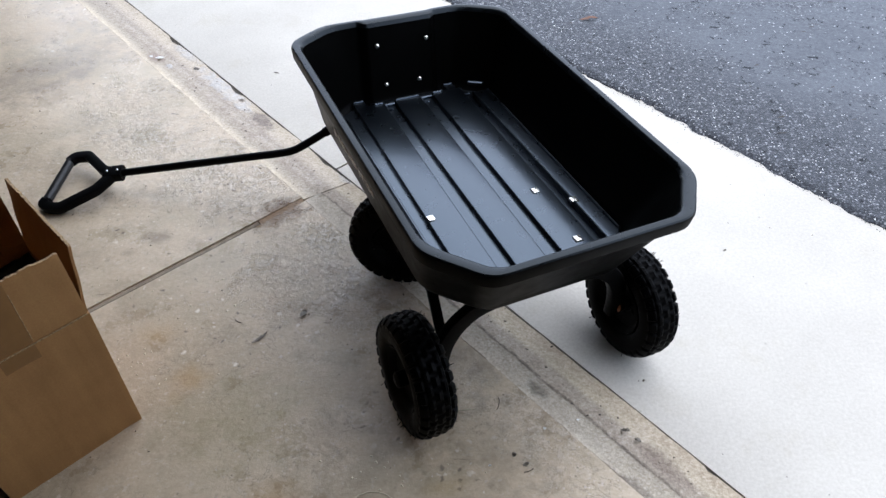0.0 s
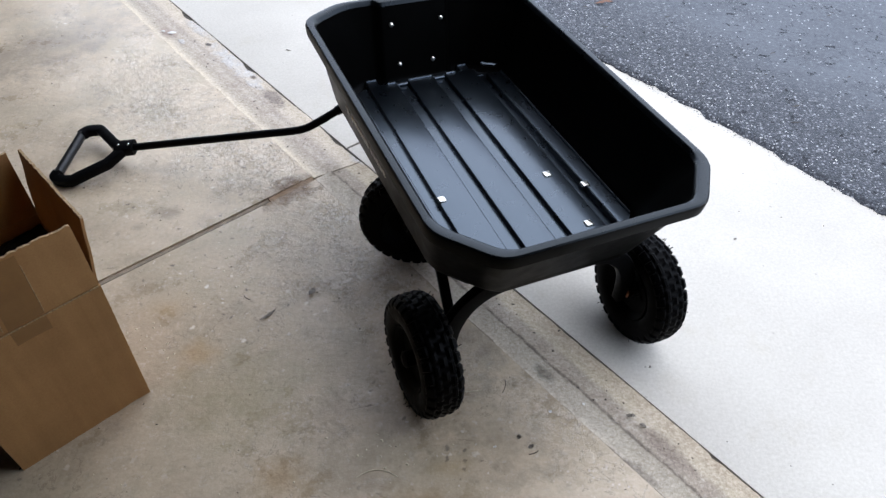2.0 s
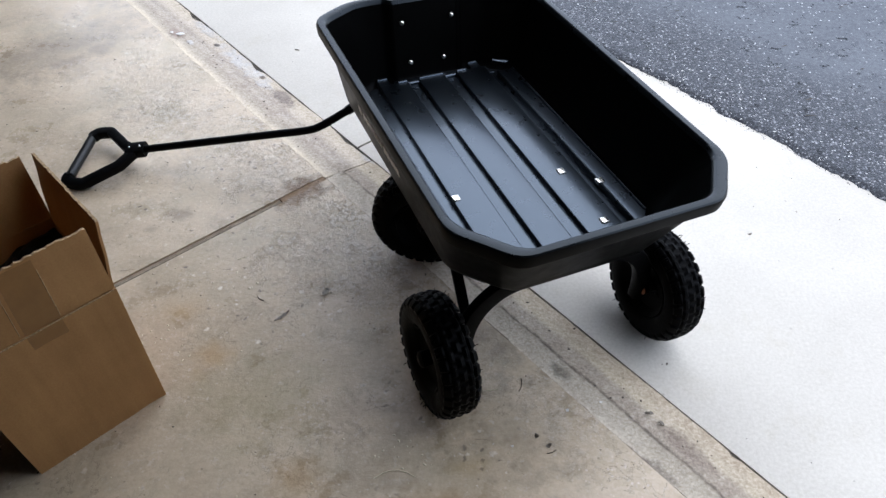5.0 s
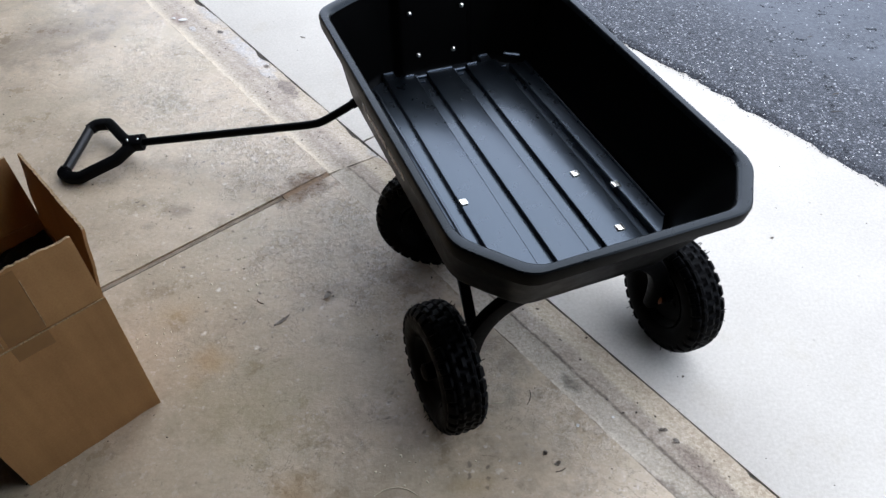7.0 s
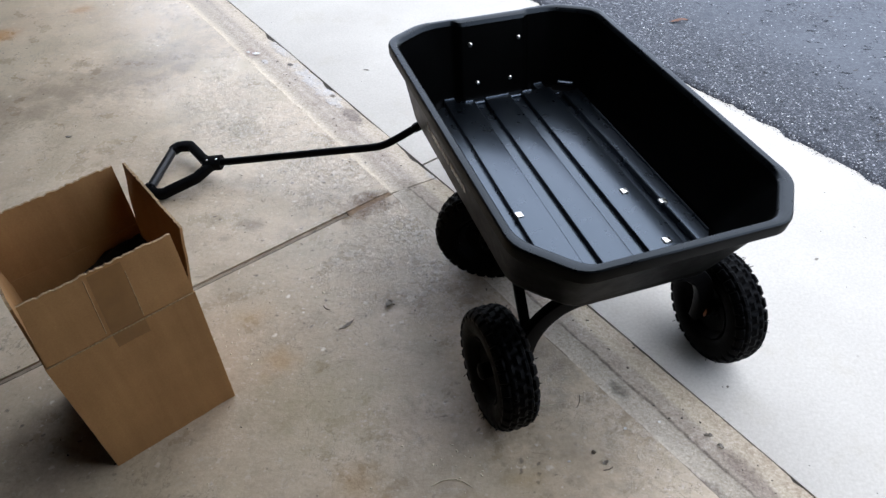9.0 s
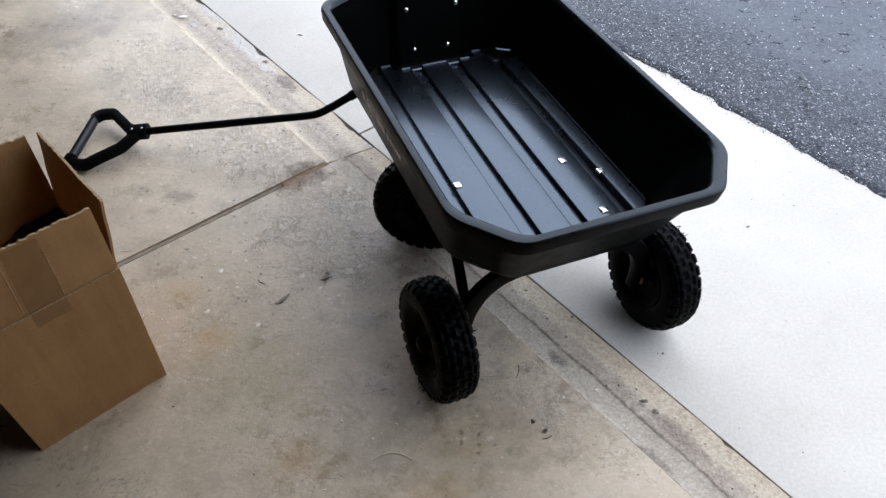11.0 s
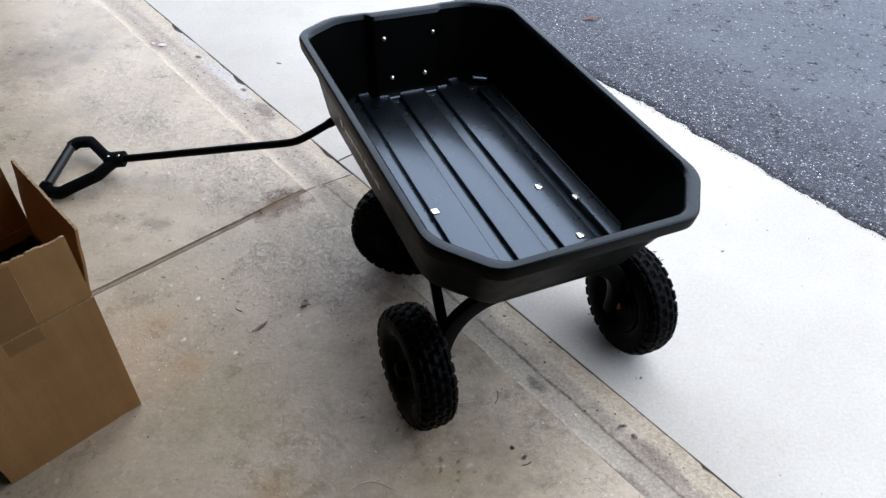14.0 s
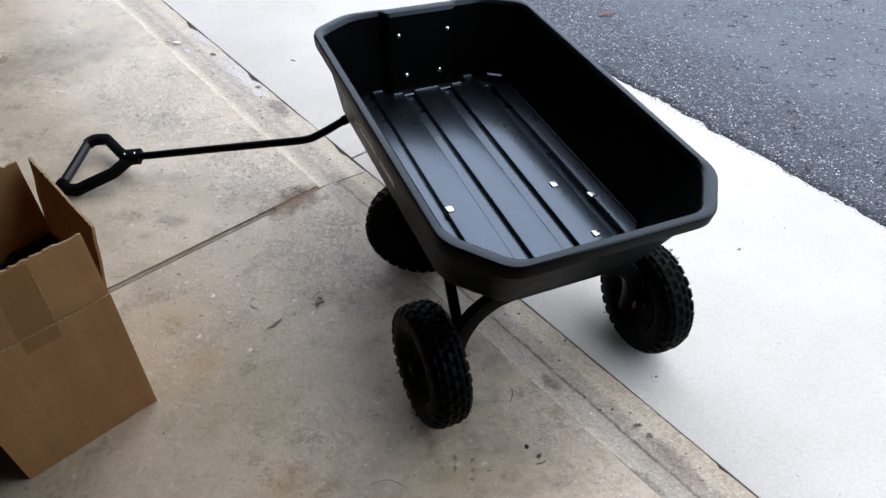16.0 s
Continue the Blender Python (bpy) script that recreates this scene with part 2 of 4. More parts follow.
def make_threshold(name, bands):
    """Old, scoured strip of concrete under the garage door, with scraps of a pale skim coat."""
    k = Mat(name, 0.75, world_space=True)
    # n: across the strip, towards the driveway
    n = k.nt.nodes.new("ShaderNodeVectorMath")
    n.operation = "DOT_PRODUCT"
    n.inputs[1].default_value = (0.7428, 0.6695, 0)
    k.link(k.co, n.inputs[0])
    wob = k.noise(9, 6, 0.7)
    u = k.math("ADD", n.outputs["Value"], k.math("MULTIPLY", k.math("SUBTRACT", wob, 0.5), 0.022))
    along = k.noise(5, 6, 0.7, (42, (0.9, 0.25, 1)))
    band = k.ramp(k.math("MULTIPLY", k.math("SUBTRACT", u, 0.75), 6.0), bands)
    base = k.mix(k.ramp(along, [(0.47, grey(0.0)), (0.65, grey(0.4))]), band, (0.244, 0.181, 0.135))
    pale = k.ramp(k.noise(9, 6, 0.75), [(0.54, grey(0.0)), (0.68, grey(0.4))])
    base = k.mix(pale, base, (0.604, 0.523, 0.450))
    plates = k.ramp(k.noise(30, 7, 0.8, None, 0.6), [(0.46, grey(0.0)), (0.55, grey(0.28))])
    base = k.mix(plates, base, (0.55, 0.465, 0.355))
    k.bump(plates, 0.3, 0.003)
    ragged = k.noise(26, 6, 0.72)
    coat = 0.0
    for x, y, rad, asp in ((-0.80, 2.24, 0.040, 4.6), (-0.985, 2.47, 0.030, 4.0), (-0.70, 2.11, 0.022, 2.6), (-0.30, 1.735, 0.026, 1.7), (-1.02, 2.36, 0.012, 2.0)):
        coat = k.math("MAXIMUM", coat, k.spot(x, y, rad, 0.45, asp, 132, ragged))
    base = k.mix(k.math("MULTIPLY", coat, k.ramp(plates, [(0.0, grey(0.75)), (0.28, grey(0.35))])), base, k.ramp(along, [(0.35, (0.44, 0.425, 0.415)), (0.65, (0.58, 0.56, 0.54))]))
    k.bump(coat, 0.6, 0.003)
    for x, y, rad, asp, col, amt in ((-0.925, 2.36, 0.011, 1.2, (0.06, 0.045, 0.035), 0.9), (-0.714, 2.153, 0.012, 1.2, (0.10, 0.07, 0.05), 0.9), (-0.62, 2.03, 0.03, 3.0, (0.17, 0.135, 0.115), 0.8),
                                     (-1.09, 2.42, 0.03, 2.0, (0.30, 0.22, 0.19), 0.6), (0.478, 0.766, 0.035, 1.8, (0.17, 0.125, 0.095), 0.6), (0.39, 0.69, 0.04, 2.0, (0.15, 0.11, 0.085), 0.7),
                                     (0.22, 0.945, 0.016, 2.0, (0.14, 0.12, 0.09), 0.7), (-0.37, 1.66, 0.04, 1.6, (0.20, 0.16, 0.11), 0.5)):
        base = k.mix(k.math("MULTIPLY", k.spot(x, y, rad, 0.5, asp, 132, ragged), amt), base, col)
    sep = k.nt.nodes.new("ShaderNodeSeparateColor")
    k.link(k.voronoi(190, "Color"), sep.inputs[0])
    base = k.mix(0.25, base, sep.outputs[0], "SOFT_LIGHT")
    fine = k.noise(160, 4, 0.75)
    base = k.mix(0.4, base, k.ramp(fine, [(0.3, grey(0.1)), (0.7, grey(0.95))]), "SOFT_LIGHT")
    k.colour(base)
    k.bump(wob, 0.4, 0.008).bump(fine, 0.45, 0.003)
    return k.m


def make_slab():
    k = Mat("driveway_concrete", 0.8, world_space=True)
    big = k.noise(2.2, 5, 0.6)
    fine = k.noise(130, 5, 0.7)
    base = k.ramp(big, [(0.3, (0.488, 0.450, 0.391)), (0.7, (0.582, 0.541, 0.471))])
    base = k.mix(k.ramp(k.noise(6, 6, 0.75), [(0.30, grey(0.35)), (0.45, grey(0.0))]), base, (0.436, 0.385, 0.294))
    dots = k.ramp(k.voronoi(9), [(0.02, grey(1.0)), (0.045, grey(0.0))])
    base = k.mix(k.math("MULTIPLY", dots, 0.4), base, (0.218, 0.180, 0.134))
    base = k.mix(0.3, base, k.ramp(fine, [(0.3, grey(0.2)), (0.7, grey(0.9))]), "SOFT_LIGHT")
    k.colour(base)
    k.bump(fine, 0.2, 0.002).bump(big, 0.2, 0.01)
    return k.m


def make_asphalt():
    """Worn asphalt: bluish binder, pale stone glints put into the colour that crowd along the broken edge, dark cracks
    and pits.
    """
    k = Mat("asphalt", 0.5, spec=0.2, world_space=True)
    n = k.nt.nodes.new("ShaderNodeVectorMath")
    n.operation = "DOT_PRODUCT"
    n.inputs[1].default_value = (0.7428, 0.6695, 0)
    k.link(k.co, n.inputs[0])
    dist = k.math("SUBTRACT", n.outputs["Value"], 1.94)
    dist = k.math("ADD", dist, k.math("MULTIPLY", k.math("SUBTRACT", k.noise(3.2, 5, 0.7), 0.5), 0.5))
    rim = k.ramp(dist, [(0.02, grey(1.0)), (0.26, grey(0.85)), (0.50, grey(0.0))])
    clump = k.ramp(k.noise(2.6, 6, 0.72), [(0.52, grey(0.0)), (0.66, grey(0.75))])
    bare = k.math("MULTIPLY", k.math("MAXIMUM", rim, clump), 0.88)  # where the binder has worn off the stones
    big = k.noise(2.1, 6, 0.7)
    fine = k.noise(120, 4, 0.75)
    base = k.ramp(big, [(0.3, (0.068, 0.074, 0.086)), (0.7, (0.092, 0.099, 0.112))])
    base = k.mix(0.3, base, k.ramp(fine, [(0.3, grey(0.2)), (0.7, grey(0.85))]), "SOFT_LIGHT")
    # stones with dark gaps between them
    tall = None
    for scale, amount in ((115, 0.95), (210, 0.5)):
        v = k.nt.nodes.new("ShaderNodeTexVoronoi")
        v.inputs["Scale"].default_value = scale
        k.link(k.co, v.inputs["Vector"])
        sep = k.nt.nodes.new("ShaderNodeSeparateColor")
        k.link(v.outputs["Color"], sep.inputs[0])
        tone = k.ramp(sep.outputs[0], [(0.0, (0.018, 0.020, 0.026)), (0.45, (0.050, 0.054, 0.065)), (0.74, (0.105, 0.112, 0.128)), (0.87, (0.17, 0.175, 0.19)), (1.0, (0.58, 0.58, 0.60))])
        tone = k.mix(k.ramp(v.outputs["Distance"], [(0.34, grey(0.0)), (0.60, grey(0.9))]), tone, (0.016, 0.018, 0.023))
        base = k.mix(k.math("MULTIPLY", bare, amount), base, tone)
        lift = k.math("MULTIPLY", k.math("SUBTRACT", 1.0, v.outputs["Distance"]), bare)
        tall = lift if tall is None else k.math("MAXIMUM", tall, lift)
    # single bright stones in the sound binder, their glints put into the colour
    v = k.nt.nodes.new("ShaderNodeTexVoronoi")
    v.inputs["Scale"].default_value = 130
    k.link(k.co, v.inputs["Vector"])
    sep = k.nt.nodes.new("ShaderNodeSeparateColor")
    k.link(v.outputs["Color"], sep.inputs[0])
    lone = k.math("MULTIPLY", k.math("GREATER_THAN", sep.outputs[0], 0.955), k.ramp(v.outputs["Distance"], [(0.2, grey(1.0)), (0.5, grey(0.0))]))
    base = k.mix(lone, base, k.ramp(sep.outputs[1], [(0.0, grey(0.16)), (1.0, grey(0.62))]))
    # ragged pits where stones were lost
    pits = k.ramp(k.noise(26, 6, 0.75), [(0.37, grey(0.9)), (0.40, grey(0.0))])
    base = k.mix(pits, base, (0.020, 0.022, 0.024))
    k.colour(base)
    k.rough(k.ramp(k.noise(70, 3, 0.7), [(0.35, grey(0.34)), (0.7, grey(0.7))]))
    k.link(k.ramp(pits, [(0.0, grey(0.2)), (0.9, grey(0.02))]), k.b.inputs["Specular IOR Level"])
    k.bump(tall, 0.5, 0.006).bump(pits, -0.4, 0.006).bump(k.noise(45, 5, 0.75), 0.3, 0.006).bump(k.noise(5, 4, 0.6), 0.15, 0.02)
    return k.m


def make_plastic(name, lo, hi, spec, tint=(1.67, 1.67, 1.67), coat=0.0, dusty=1.0, pebble=0.06):
    """Black moulded polyethylene with fine pebble and dust; dusty lifts the base colour, tint colours the reflection.
    """
    k = Mat(name, hi, spec=spec)
    dust = k.noise(9, 5, 0.7)
    base = k.mix(k.ramp(dust, [(0.5, grey(0.0)), (0.75, grey(0.35))]), tuple(0.0007 * dusty * v for v in tint), tuple(0.002 * dusty * v for v in tint))
    k.colour(base)
    k.b.inputs["Coat Weight"].default_value = coat
    k.b.inputs["Coat IOR"].default_value = 1.42
    k.b.inputs["Coat Roughness"].default_value = 0.13
    k.b.inputs["Specular Tint"].default_value = tuple(min(1.0, 0.55 + 0.27 * v) for v in tint) + (1,)
    k.rough(k.ramp(k.noise(30, 4, 0.6), [(0.3, grey(lo)), (0.7, grey(hi))]))
    k.bump(k.noise(500, 2, 0.5), pebble, 0.0006).bump(k.noise(9, 2, 0.5), 0.05, 0.004)
    return k.m


def make_simple(name, c, rough, metal=0.0, var=0.35, scale=60.0, bump=0.15, dist=0.001, spec=0.5):
    k = Mat(name, rough, metal, spec)
    n = k.noise(scale, 5, 0.65)
    lo = tuple(v * (1 - var) for v in c)
    hi = tuple(min(1.0, v * (1 + var)) for v in c)
    k.colour(k.ramp(n, [(0.3, lo), (0.7, hi)]))
    k.rough(k.ramp(k.noise(scale * 0.3, 4, 0.6), [(0.3, grey(max(0.05, rough - 0.12))), (0.7, grey(min(1.0, rough + 0.12)))]))
    k.bump(n, bump, dist)
    return k.m


def make_cardboard():
    k = Mat("brown_cardboard", 0.75)
    big = k.noise(6, 5, 0.6)
    flute = k.noise(40, 3, 0.6, (0, (1, 1, 0.06)))
    base = k.ramp(big, [(0.3, (0.340, 0.173, 0.060)), (0.7, (0.425, 0.222, 0.081))])
    base = k.mix(0.25, base, k.ramp(flute, [(0.3, grey(0.3)), (0.7, grey(0.7))]), "SOFT_LIGHT")
    fib = k.noise(260, 3, 0.7)
    base = k.mix(0.2, base, k.ramp(fib, [(0.3, grey(0.25)), (0.7, grey(0.8))]), "SOFT_LIGHT")
    k.colour(base)
    k.bump(flute, 0.08, 0.002).bump(big, 0.25, 0.01)
    return k.m


GARAGE = make_garage_concrete()
# dark stops at 0.45-0.49 paint the step's shadow line into the colour
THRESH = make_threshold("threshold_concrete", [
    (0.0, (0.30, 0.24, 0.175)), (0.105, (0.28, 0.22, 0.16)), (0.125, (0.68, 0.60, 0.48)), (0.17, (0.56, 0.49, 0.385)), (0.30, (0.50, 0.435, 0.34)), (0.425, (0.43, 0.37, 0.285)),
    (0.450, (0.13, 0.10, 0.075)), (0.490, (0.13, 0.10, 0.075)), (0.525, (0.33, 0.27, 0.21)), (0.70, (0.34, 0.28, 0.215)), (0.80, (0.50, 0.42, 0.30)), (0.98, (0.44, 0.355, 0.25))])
THRESH_WORN = make_threshold("worn_threshold_concrete", [
    (0.0, (0.34, 0.265, 0.19)), (0.105, (0.38, 0.30, 0.215)), (0.13, (0.70, 0.60, 0.45)), (0.21, (0.57, 0.485, 0.37)), (0.30, (0.43, 0.36, 0.28)), (0.45, (0.37, 0.305, 0.24)),
    (0.54, (0.43, 0.365, 0.295)), (0.66, (0.35, 0.29, 0.235)), (0.76, (0.46, 0.385, 0.30)), (0.87, (0.53, 0.45, 0.35)), (0.98, (0.48, 0.40, 0.30))])
SLAB = make_slab()
ASPHALT = make_asphalt()
# copies of one plastic, toned for light: black inner walls, paler outside, bluer floor
PLASTIC = make_plastic("black_textured_plastic", 0.28, 0.36, 0.035)
LIT_OUTER_PLASTIC = make_plastic("black_dusty_lit_outer_plastic", 0.36, 0.46, 0.055, (1.6, 1.7, 1.7), 0.0, 2.0)
RIM_PLASTIC = make_plastic("black_satin_rim_plastic", 0.26, 0.32, 0.31, (1.0, 1.4, 1.75), 0.0, 1.5)
SMOOTH_PLASTIC = make_plastic("black_smooth_plastic", 0.27, 0.29, 1.0, (0.40, 1.0, 1.75), 0.22, 1.0, 0.012)
SHADE_FILL = make_simple("black_shade_plastic", (0.006, 0.006, 0.007), 0.45, var=0.3, scale=60, bump=0.3, dist=0.003, spec=0.2)
CARD = make_cardboard()
CARD_EDGE = make_simple("torn_cardboard_edge", (0.38, 0.25, 0.13), 0.9, var=0.5, scale=260, bump=0.5, dist=0.002)
TAPE = make_simple("brown_packing_tape", (0.265, 0.130, 0.040), 0.40, var=0.12, scale=20, bump=0.05)
RUBBER = make_simple("black_tyre_rubber", (0.0006, 0.0006, 0.0007), 0.45, var=0.4, scale=120, bump=0.3, spec=0.045)
STEEL = make_simple("black_powder_coated_steel", (0.002, 0.002, 0.0022), 0.42, var=0.3, scale=400, bump=0.12, dist=0.0005, spec=0.05)
RIM_STEEL = make_simple("black_painted_rim", (0.001, 0.001, 0.0011), 0.5, var=0.3, scale=80, spec=0.04)
GRIP = make_simple("dark_grey_grip", (0.006, 0.0064, 0.007), 0.42, var=0.2, scale=200, spec=0.4)
ZINC = make_simple("zinc_plated_steel", (0.80, 0.78, 0.72), 0.28, 1.0, var=0.12, scale=200, bump=0.05)
BRASSY = make_simple("dull_brown_hub", (0.20, 0.085, 0.05), 0.4, 1.0, var=0.3, scale=120)
PRINT = make_simple("pale_printed_lettering", (0.95, 0.945, 0.92), 0.4, var=0.2, scale=150)
DEADLEAF = make_simple("dry_dark_leaf", (0.20, 0.172, 0.14), 0.85, var=0.4, scale=150, bump=0.5, dist=0.002)
REDLEAF = make_simple("red_brown_leaf", (0.16, 0.075, 0.045), 0.8, var=0.3, scale=120, bump=0.4, dist=0.002)
TWIG = make_simple("dry_twig", (0.05, 0.038, 0.028), 0.9, var=0.4, scale=200)
PALE = make_simple("pale_concrete_chip", (0.72, 0.70, 0.66), 0.85, var=0.15, scale=120)
STRAW = make_simple("pale_straw", (0.62, 0.55, 0.38), 0.8, var=0.2, scale=100)
JOINT_DUST = make_simple("dusty_joint_bottom", (0.30, 0.24, 0.175), 0.95, var=0.35, scale=45, bump=0.5, dist=0.003)
SILT = make_simple("brown_damp_silt", (0.24, 0.150, 0.078), 0.7, var=0.35, scale=70, bump=0.5, dist=0.003)
JOINT = make_simple("dirt_filled_joint", (0.055, 0.045, 0.035), 0.95, var=0.5, scale=60, bump=0.6, dist=0.004)
# near black so that the unseen walls throw little light back
DARK_WALL = make_simple("near_black_unseen_wall", (0.035, 0.033, 0.030), 0.85, var=0.12, scale=6)
TURF = make_simple("distant_turf", (0.06, 0.085, 0.03), 0.9, var=0.4, scale=2.0, bump=0.6, dist=0.05)
CRUMB = make_simple("asphalt_crumbs", (0.055, 0.056, 0.062), 0.6, var=0.4, scale=90, bump=0.5)


# ---- mesh helpers ----
def finish(bm, mat, smooth=True):
    bmesh.ops.recalc_face_normals(bm, faces=bm.faces)
    me = bpy.data.meshes.new("mesh")
    bm.to_mesh(me)
    bm.free()
    me.materials.append(mat)
    if smooth:
        for p in me.polygons:
            p.use_smooth = True
    return me


def soften(ob, angle=35):
    """Smooth shading with crisp edges past the angle."""
    me = ob.data
    bm = bmesh.new()
    bm.from_mesh(me)
    for e in bm.edges:
        e.smooth = not (len(e.link_faces) == 2 and e.calc_face_angle() > radians(angle))
    for f in bm.faces:
        f.smooth = True
    bm.to_mesh(me)
    bm.free()
    return ob


def part(name, bm, mat, parent=None, label="", smooth=True, at=None):
    me = finish(bm, mat, smooth)
    me.name = name
    ob = new(name, me)
    if parent is not None:
        ob.parent = parent
    if at is not None:
        ob.matrix_basis = at
    if smooth:
        soften(ob)
    if label:
        ob["label"] = label
    return ob


def share(name, me, parent, at):
    ob = new(name, me)
    ob.parent = parent
    ob.matrix_basis = at
    return ob


def thing(name, at, label, category, group=""):
    ob = new(name)
    ob.empty_display_size = 0.1
    ob.matrix_basis = at
    return tagged(ob, label, category, group)


def box(bm, x0, x1, y0, y1, z0, z1, bevel=0.0, seg=2, m=None):
    g = bmesh.ops.create_cube(bm, size=1.0)
    vs = g["verts"]
    for v in vs:
        v.co = Vector(((x0 + x1) / 2 + v.co.x * (x1 - x0), (y0 + y1) / 2 + v.co.y * (y1 - y0), (z0 + z1) / 2 + v.co.z * (z1 - z0)))
    if bevel:
        es = {e for v in vs for e in v.link_edges}
        r = bmesh.ops.bevel(bm, geom=list(es), offset=bevel, segments=seg, affect="EDGES", profile=0.5)
        vs = list({v for f in r["faces"] for v in f.verts} | {v for v in vs if v.is_valid})
    if m is not None:
        bmesh.ops.transform(bm, matrix=m, verts=vs)
    return vs


def smooth_path(pts, n=6):
    """Catmull-Rom through the points."""
    P = [Vector(p) for p in pts]
    P = [P[0] * 2 - P[1], *P, P[-1] * 2 - P[-2]]
    out = []
    for i in range(1, len(P) - 2):
        a, b, c, d = P[i - 1:i + 3]
        for j in range(n):
            t = j / n
            out.append(0.5 * (2 * b + (c - a) * t + (2 * a - 5 * b + 4 * c - d) * t * t + (3 * b - a - 3 * c + d) * t ** 3))
    return [*out, P[-2]]


def tube(bm, pts, rw, rh=None, sides=12, square=False, up=(0, 0, 1)):
    """A bar swept along the points; rw, rh half sizes across."""
    rh = rh or rw
    pts = [Vector(p) for p in pts]
    rings = []
    for i, p in enumerate(pts):
        d = (pts[min(i + 1, len(pts) - 1)] - pts[max(i - 1, 0)]).normalized()
        s = d.cross(Vector(up))
        s = s.normalized() if s.length > 1e-4 else Vector((1, 0, 0))
        u = s.cross(d).normalized()
        ring = []
        for k in range(sides):
            a = 2 * math.pi * (k + 0.5) / sides
            c, q = math.cos(a), math.sin(a)
            if square:
                e = 0.28
                c, q = math.copysign(abs(c) ** e, c), math.copysign(abs(q) ** e, q)
            ring.append(bm.verts.new(p + s * (c * rw) + u * (q * rh)))
        rings.append(ring)
    for r0, r1 in zip(rings, rings[1:]):
        for k in range(sides):
            bm.faces.new((r0[k], r0[(k + 1) % sides], r1[(k + 1) % sides], r1[k]))
    bm.faces.new(rings[0][::-1])
    bm.faces.new(rings[-1])


def lathe(bm, profile, seg=40, closed=True):
    """Turns a profile of (x, radius) about the x axis."""
    rings = []
    for k in range(seg):
        a = 2 * math.pi * k / seg
        rings.append([bm.verts.new((x, r * math.cos(a), r * math.sin(a))) for x, r in profile])
    n = len(profile)
    for k in range(seg):
        r0, r1 = rings[k], rings[(k + 1) % seg]
        for j in range(n if closed else n - 1):
            bm.faces.new((r0[j], r0[(j + 1) % n], r1[(j + 1) % n], r1[j]))


def disc(bm, m, r, h, seg=16, dome=0.0):
    """A low round head along local z."""
    prof = [(r, 0), (r, h * 0.6), (r * 0.8, h * 0.9 + dome * 0.4), (r * 0.4, h + dome * 0.85)]
    rings = [[bm.verts.new(m @ Vector((q * math.cos(2 * math.pi * k / seg), q * math.sin(2 * math.pi * k / seg), z))) for k in range(seg)] for q, z in prof]
    for r0, r1 in zip(rings, rings[1:]):
        for k in range(seg):
            bm.faces.new((r0[k], r0[(k + 1) % seg], r1[(k + 1) % seg], r1[k]))
    bm.faces.new(rings[-1])
    bm.faces.new(rings[0][::-1])


# ---- the ground, in the frame of the garage door: n towards the driveway, s along the door ----
DOOR = pose(0, 0, 0, 0, 0, 42.03)
N_STRIP, N_SEAM, N_ASPHALT, S_JOINT = 0.768, 0.941, 1.940, 1.467
DROP = -0.03


def sheet(name, n0, n1, s0, s1, z, thick, mat, label, category, step=None, jag0=0.0, jag1=0.0, rough=0.0, edge=0.0, chips=(), fall=0.0):
    """A slab with uneven long edges and a faintly uneven top."""
    bm = bmesh.new()
    ns = max(2, int((n1 - n0) / (step or 0.5)) + 1)
    ss = max(2, int((s1 - s0) / (step or 0.5)) + 1)
    grid = []
    for j in range(ss):
        s = s0 + (s1 - s0) * j / (ss - 1)
        row = []
        e0 = n0 + jag0 * (noise.noise((s * 3.5, 1.3, 0)) + 0.6 * noise.noise((s * 19, 4.3, 0)) + 0.6 * noise.noise((s * 60, 7.7, 0)))
        e1 = n1 + jag1 * (noise.noise((s * 6, 9.1, 0)) + 0.6 * noise.noise((s * 19, 2.3, 0)) + 0.4 * noise.noise((s * 55, 5.7, 0)))
        for cs, cw, cd in chips:
            e1 -= cd * max(0.0, 1 - abs(s - cs) / cw) ** 0.6
        for i in range(ns):
            u = i / (ns - 1)
            n = e0 + (e1 - e0) * u
            zz = z - fall * u + rough * noise.noise((n * 3, s * 3, 0))
            if edge and (i == 0):
                zz -= edge
            row.append(bm.verts.new((n, s, zz)))
        grid.append(row)
    for j in range(ss - 1):
        for i in range(ns - 1):
            bm.faces.new((grid[j][i], grid[j][i + 1], grid[j + 1][i + 1], grid[j + 1][i]))
    g = bmesh.ops.extrude_face_region(bm, geom=bm.faces[:])
    for v in g["geom"]:
        if isinstance(v, bmesh.types.BMVert):
            v.co.z = z - thick
    ob = part(name, bm, mat)
    ob.matrix_basis = DOOR
    return tagged(ob, label, category, kind="structure")


# garage floor slabs, either side of the sawn joint
sheet("floor", -5.2, N_STRIP - 0.0015, -4.0, S_JOINT - 0.010, 0.0, 0.12, GARAGE, "worn stained grey garage floor concrete", "floor", 0.03, jag1=0.0012)
sheet("floor", -5.2, N_STRIP - 0.0015, S_JOINT + 0.010, 6.2, 0.0, 0.12, GARAGE, "worn stained grey garage floor concrete beyond the joint", "floor", 0.03, jag1=0.0012)
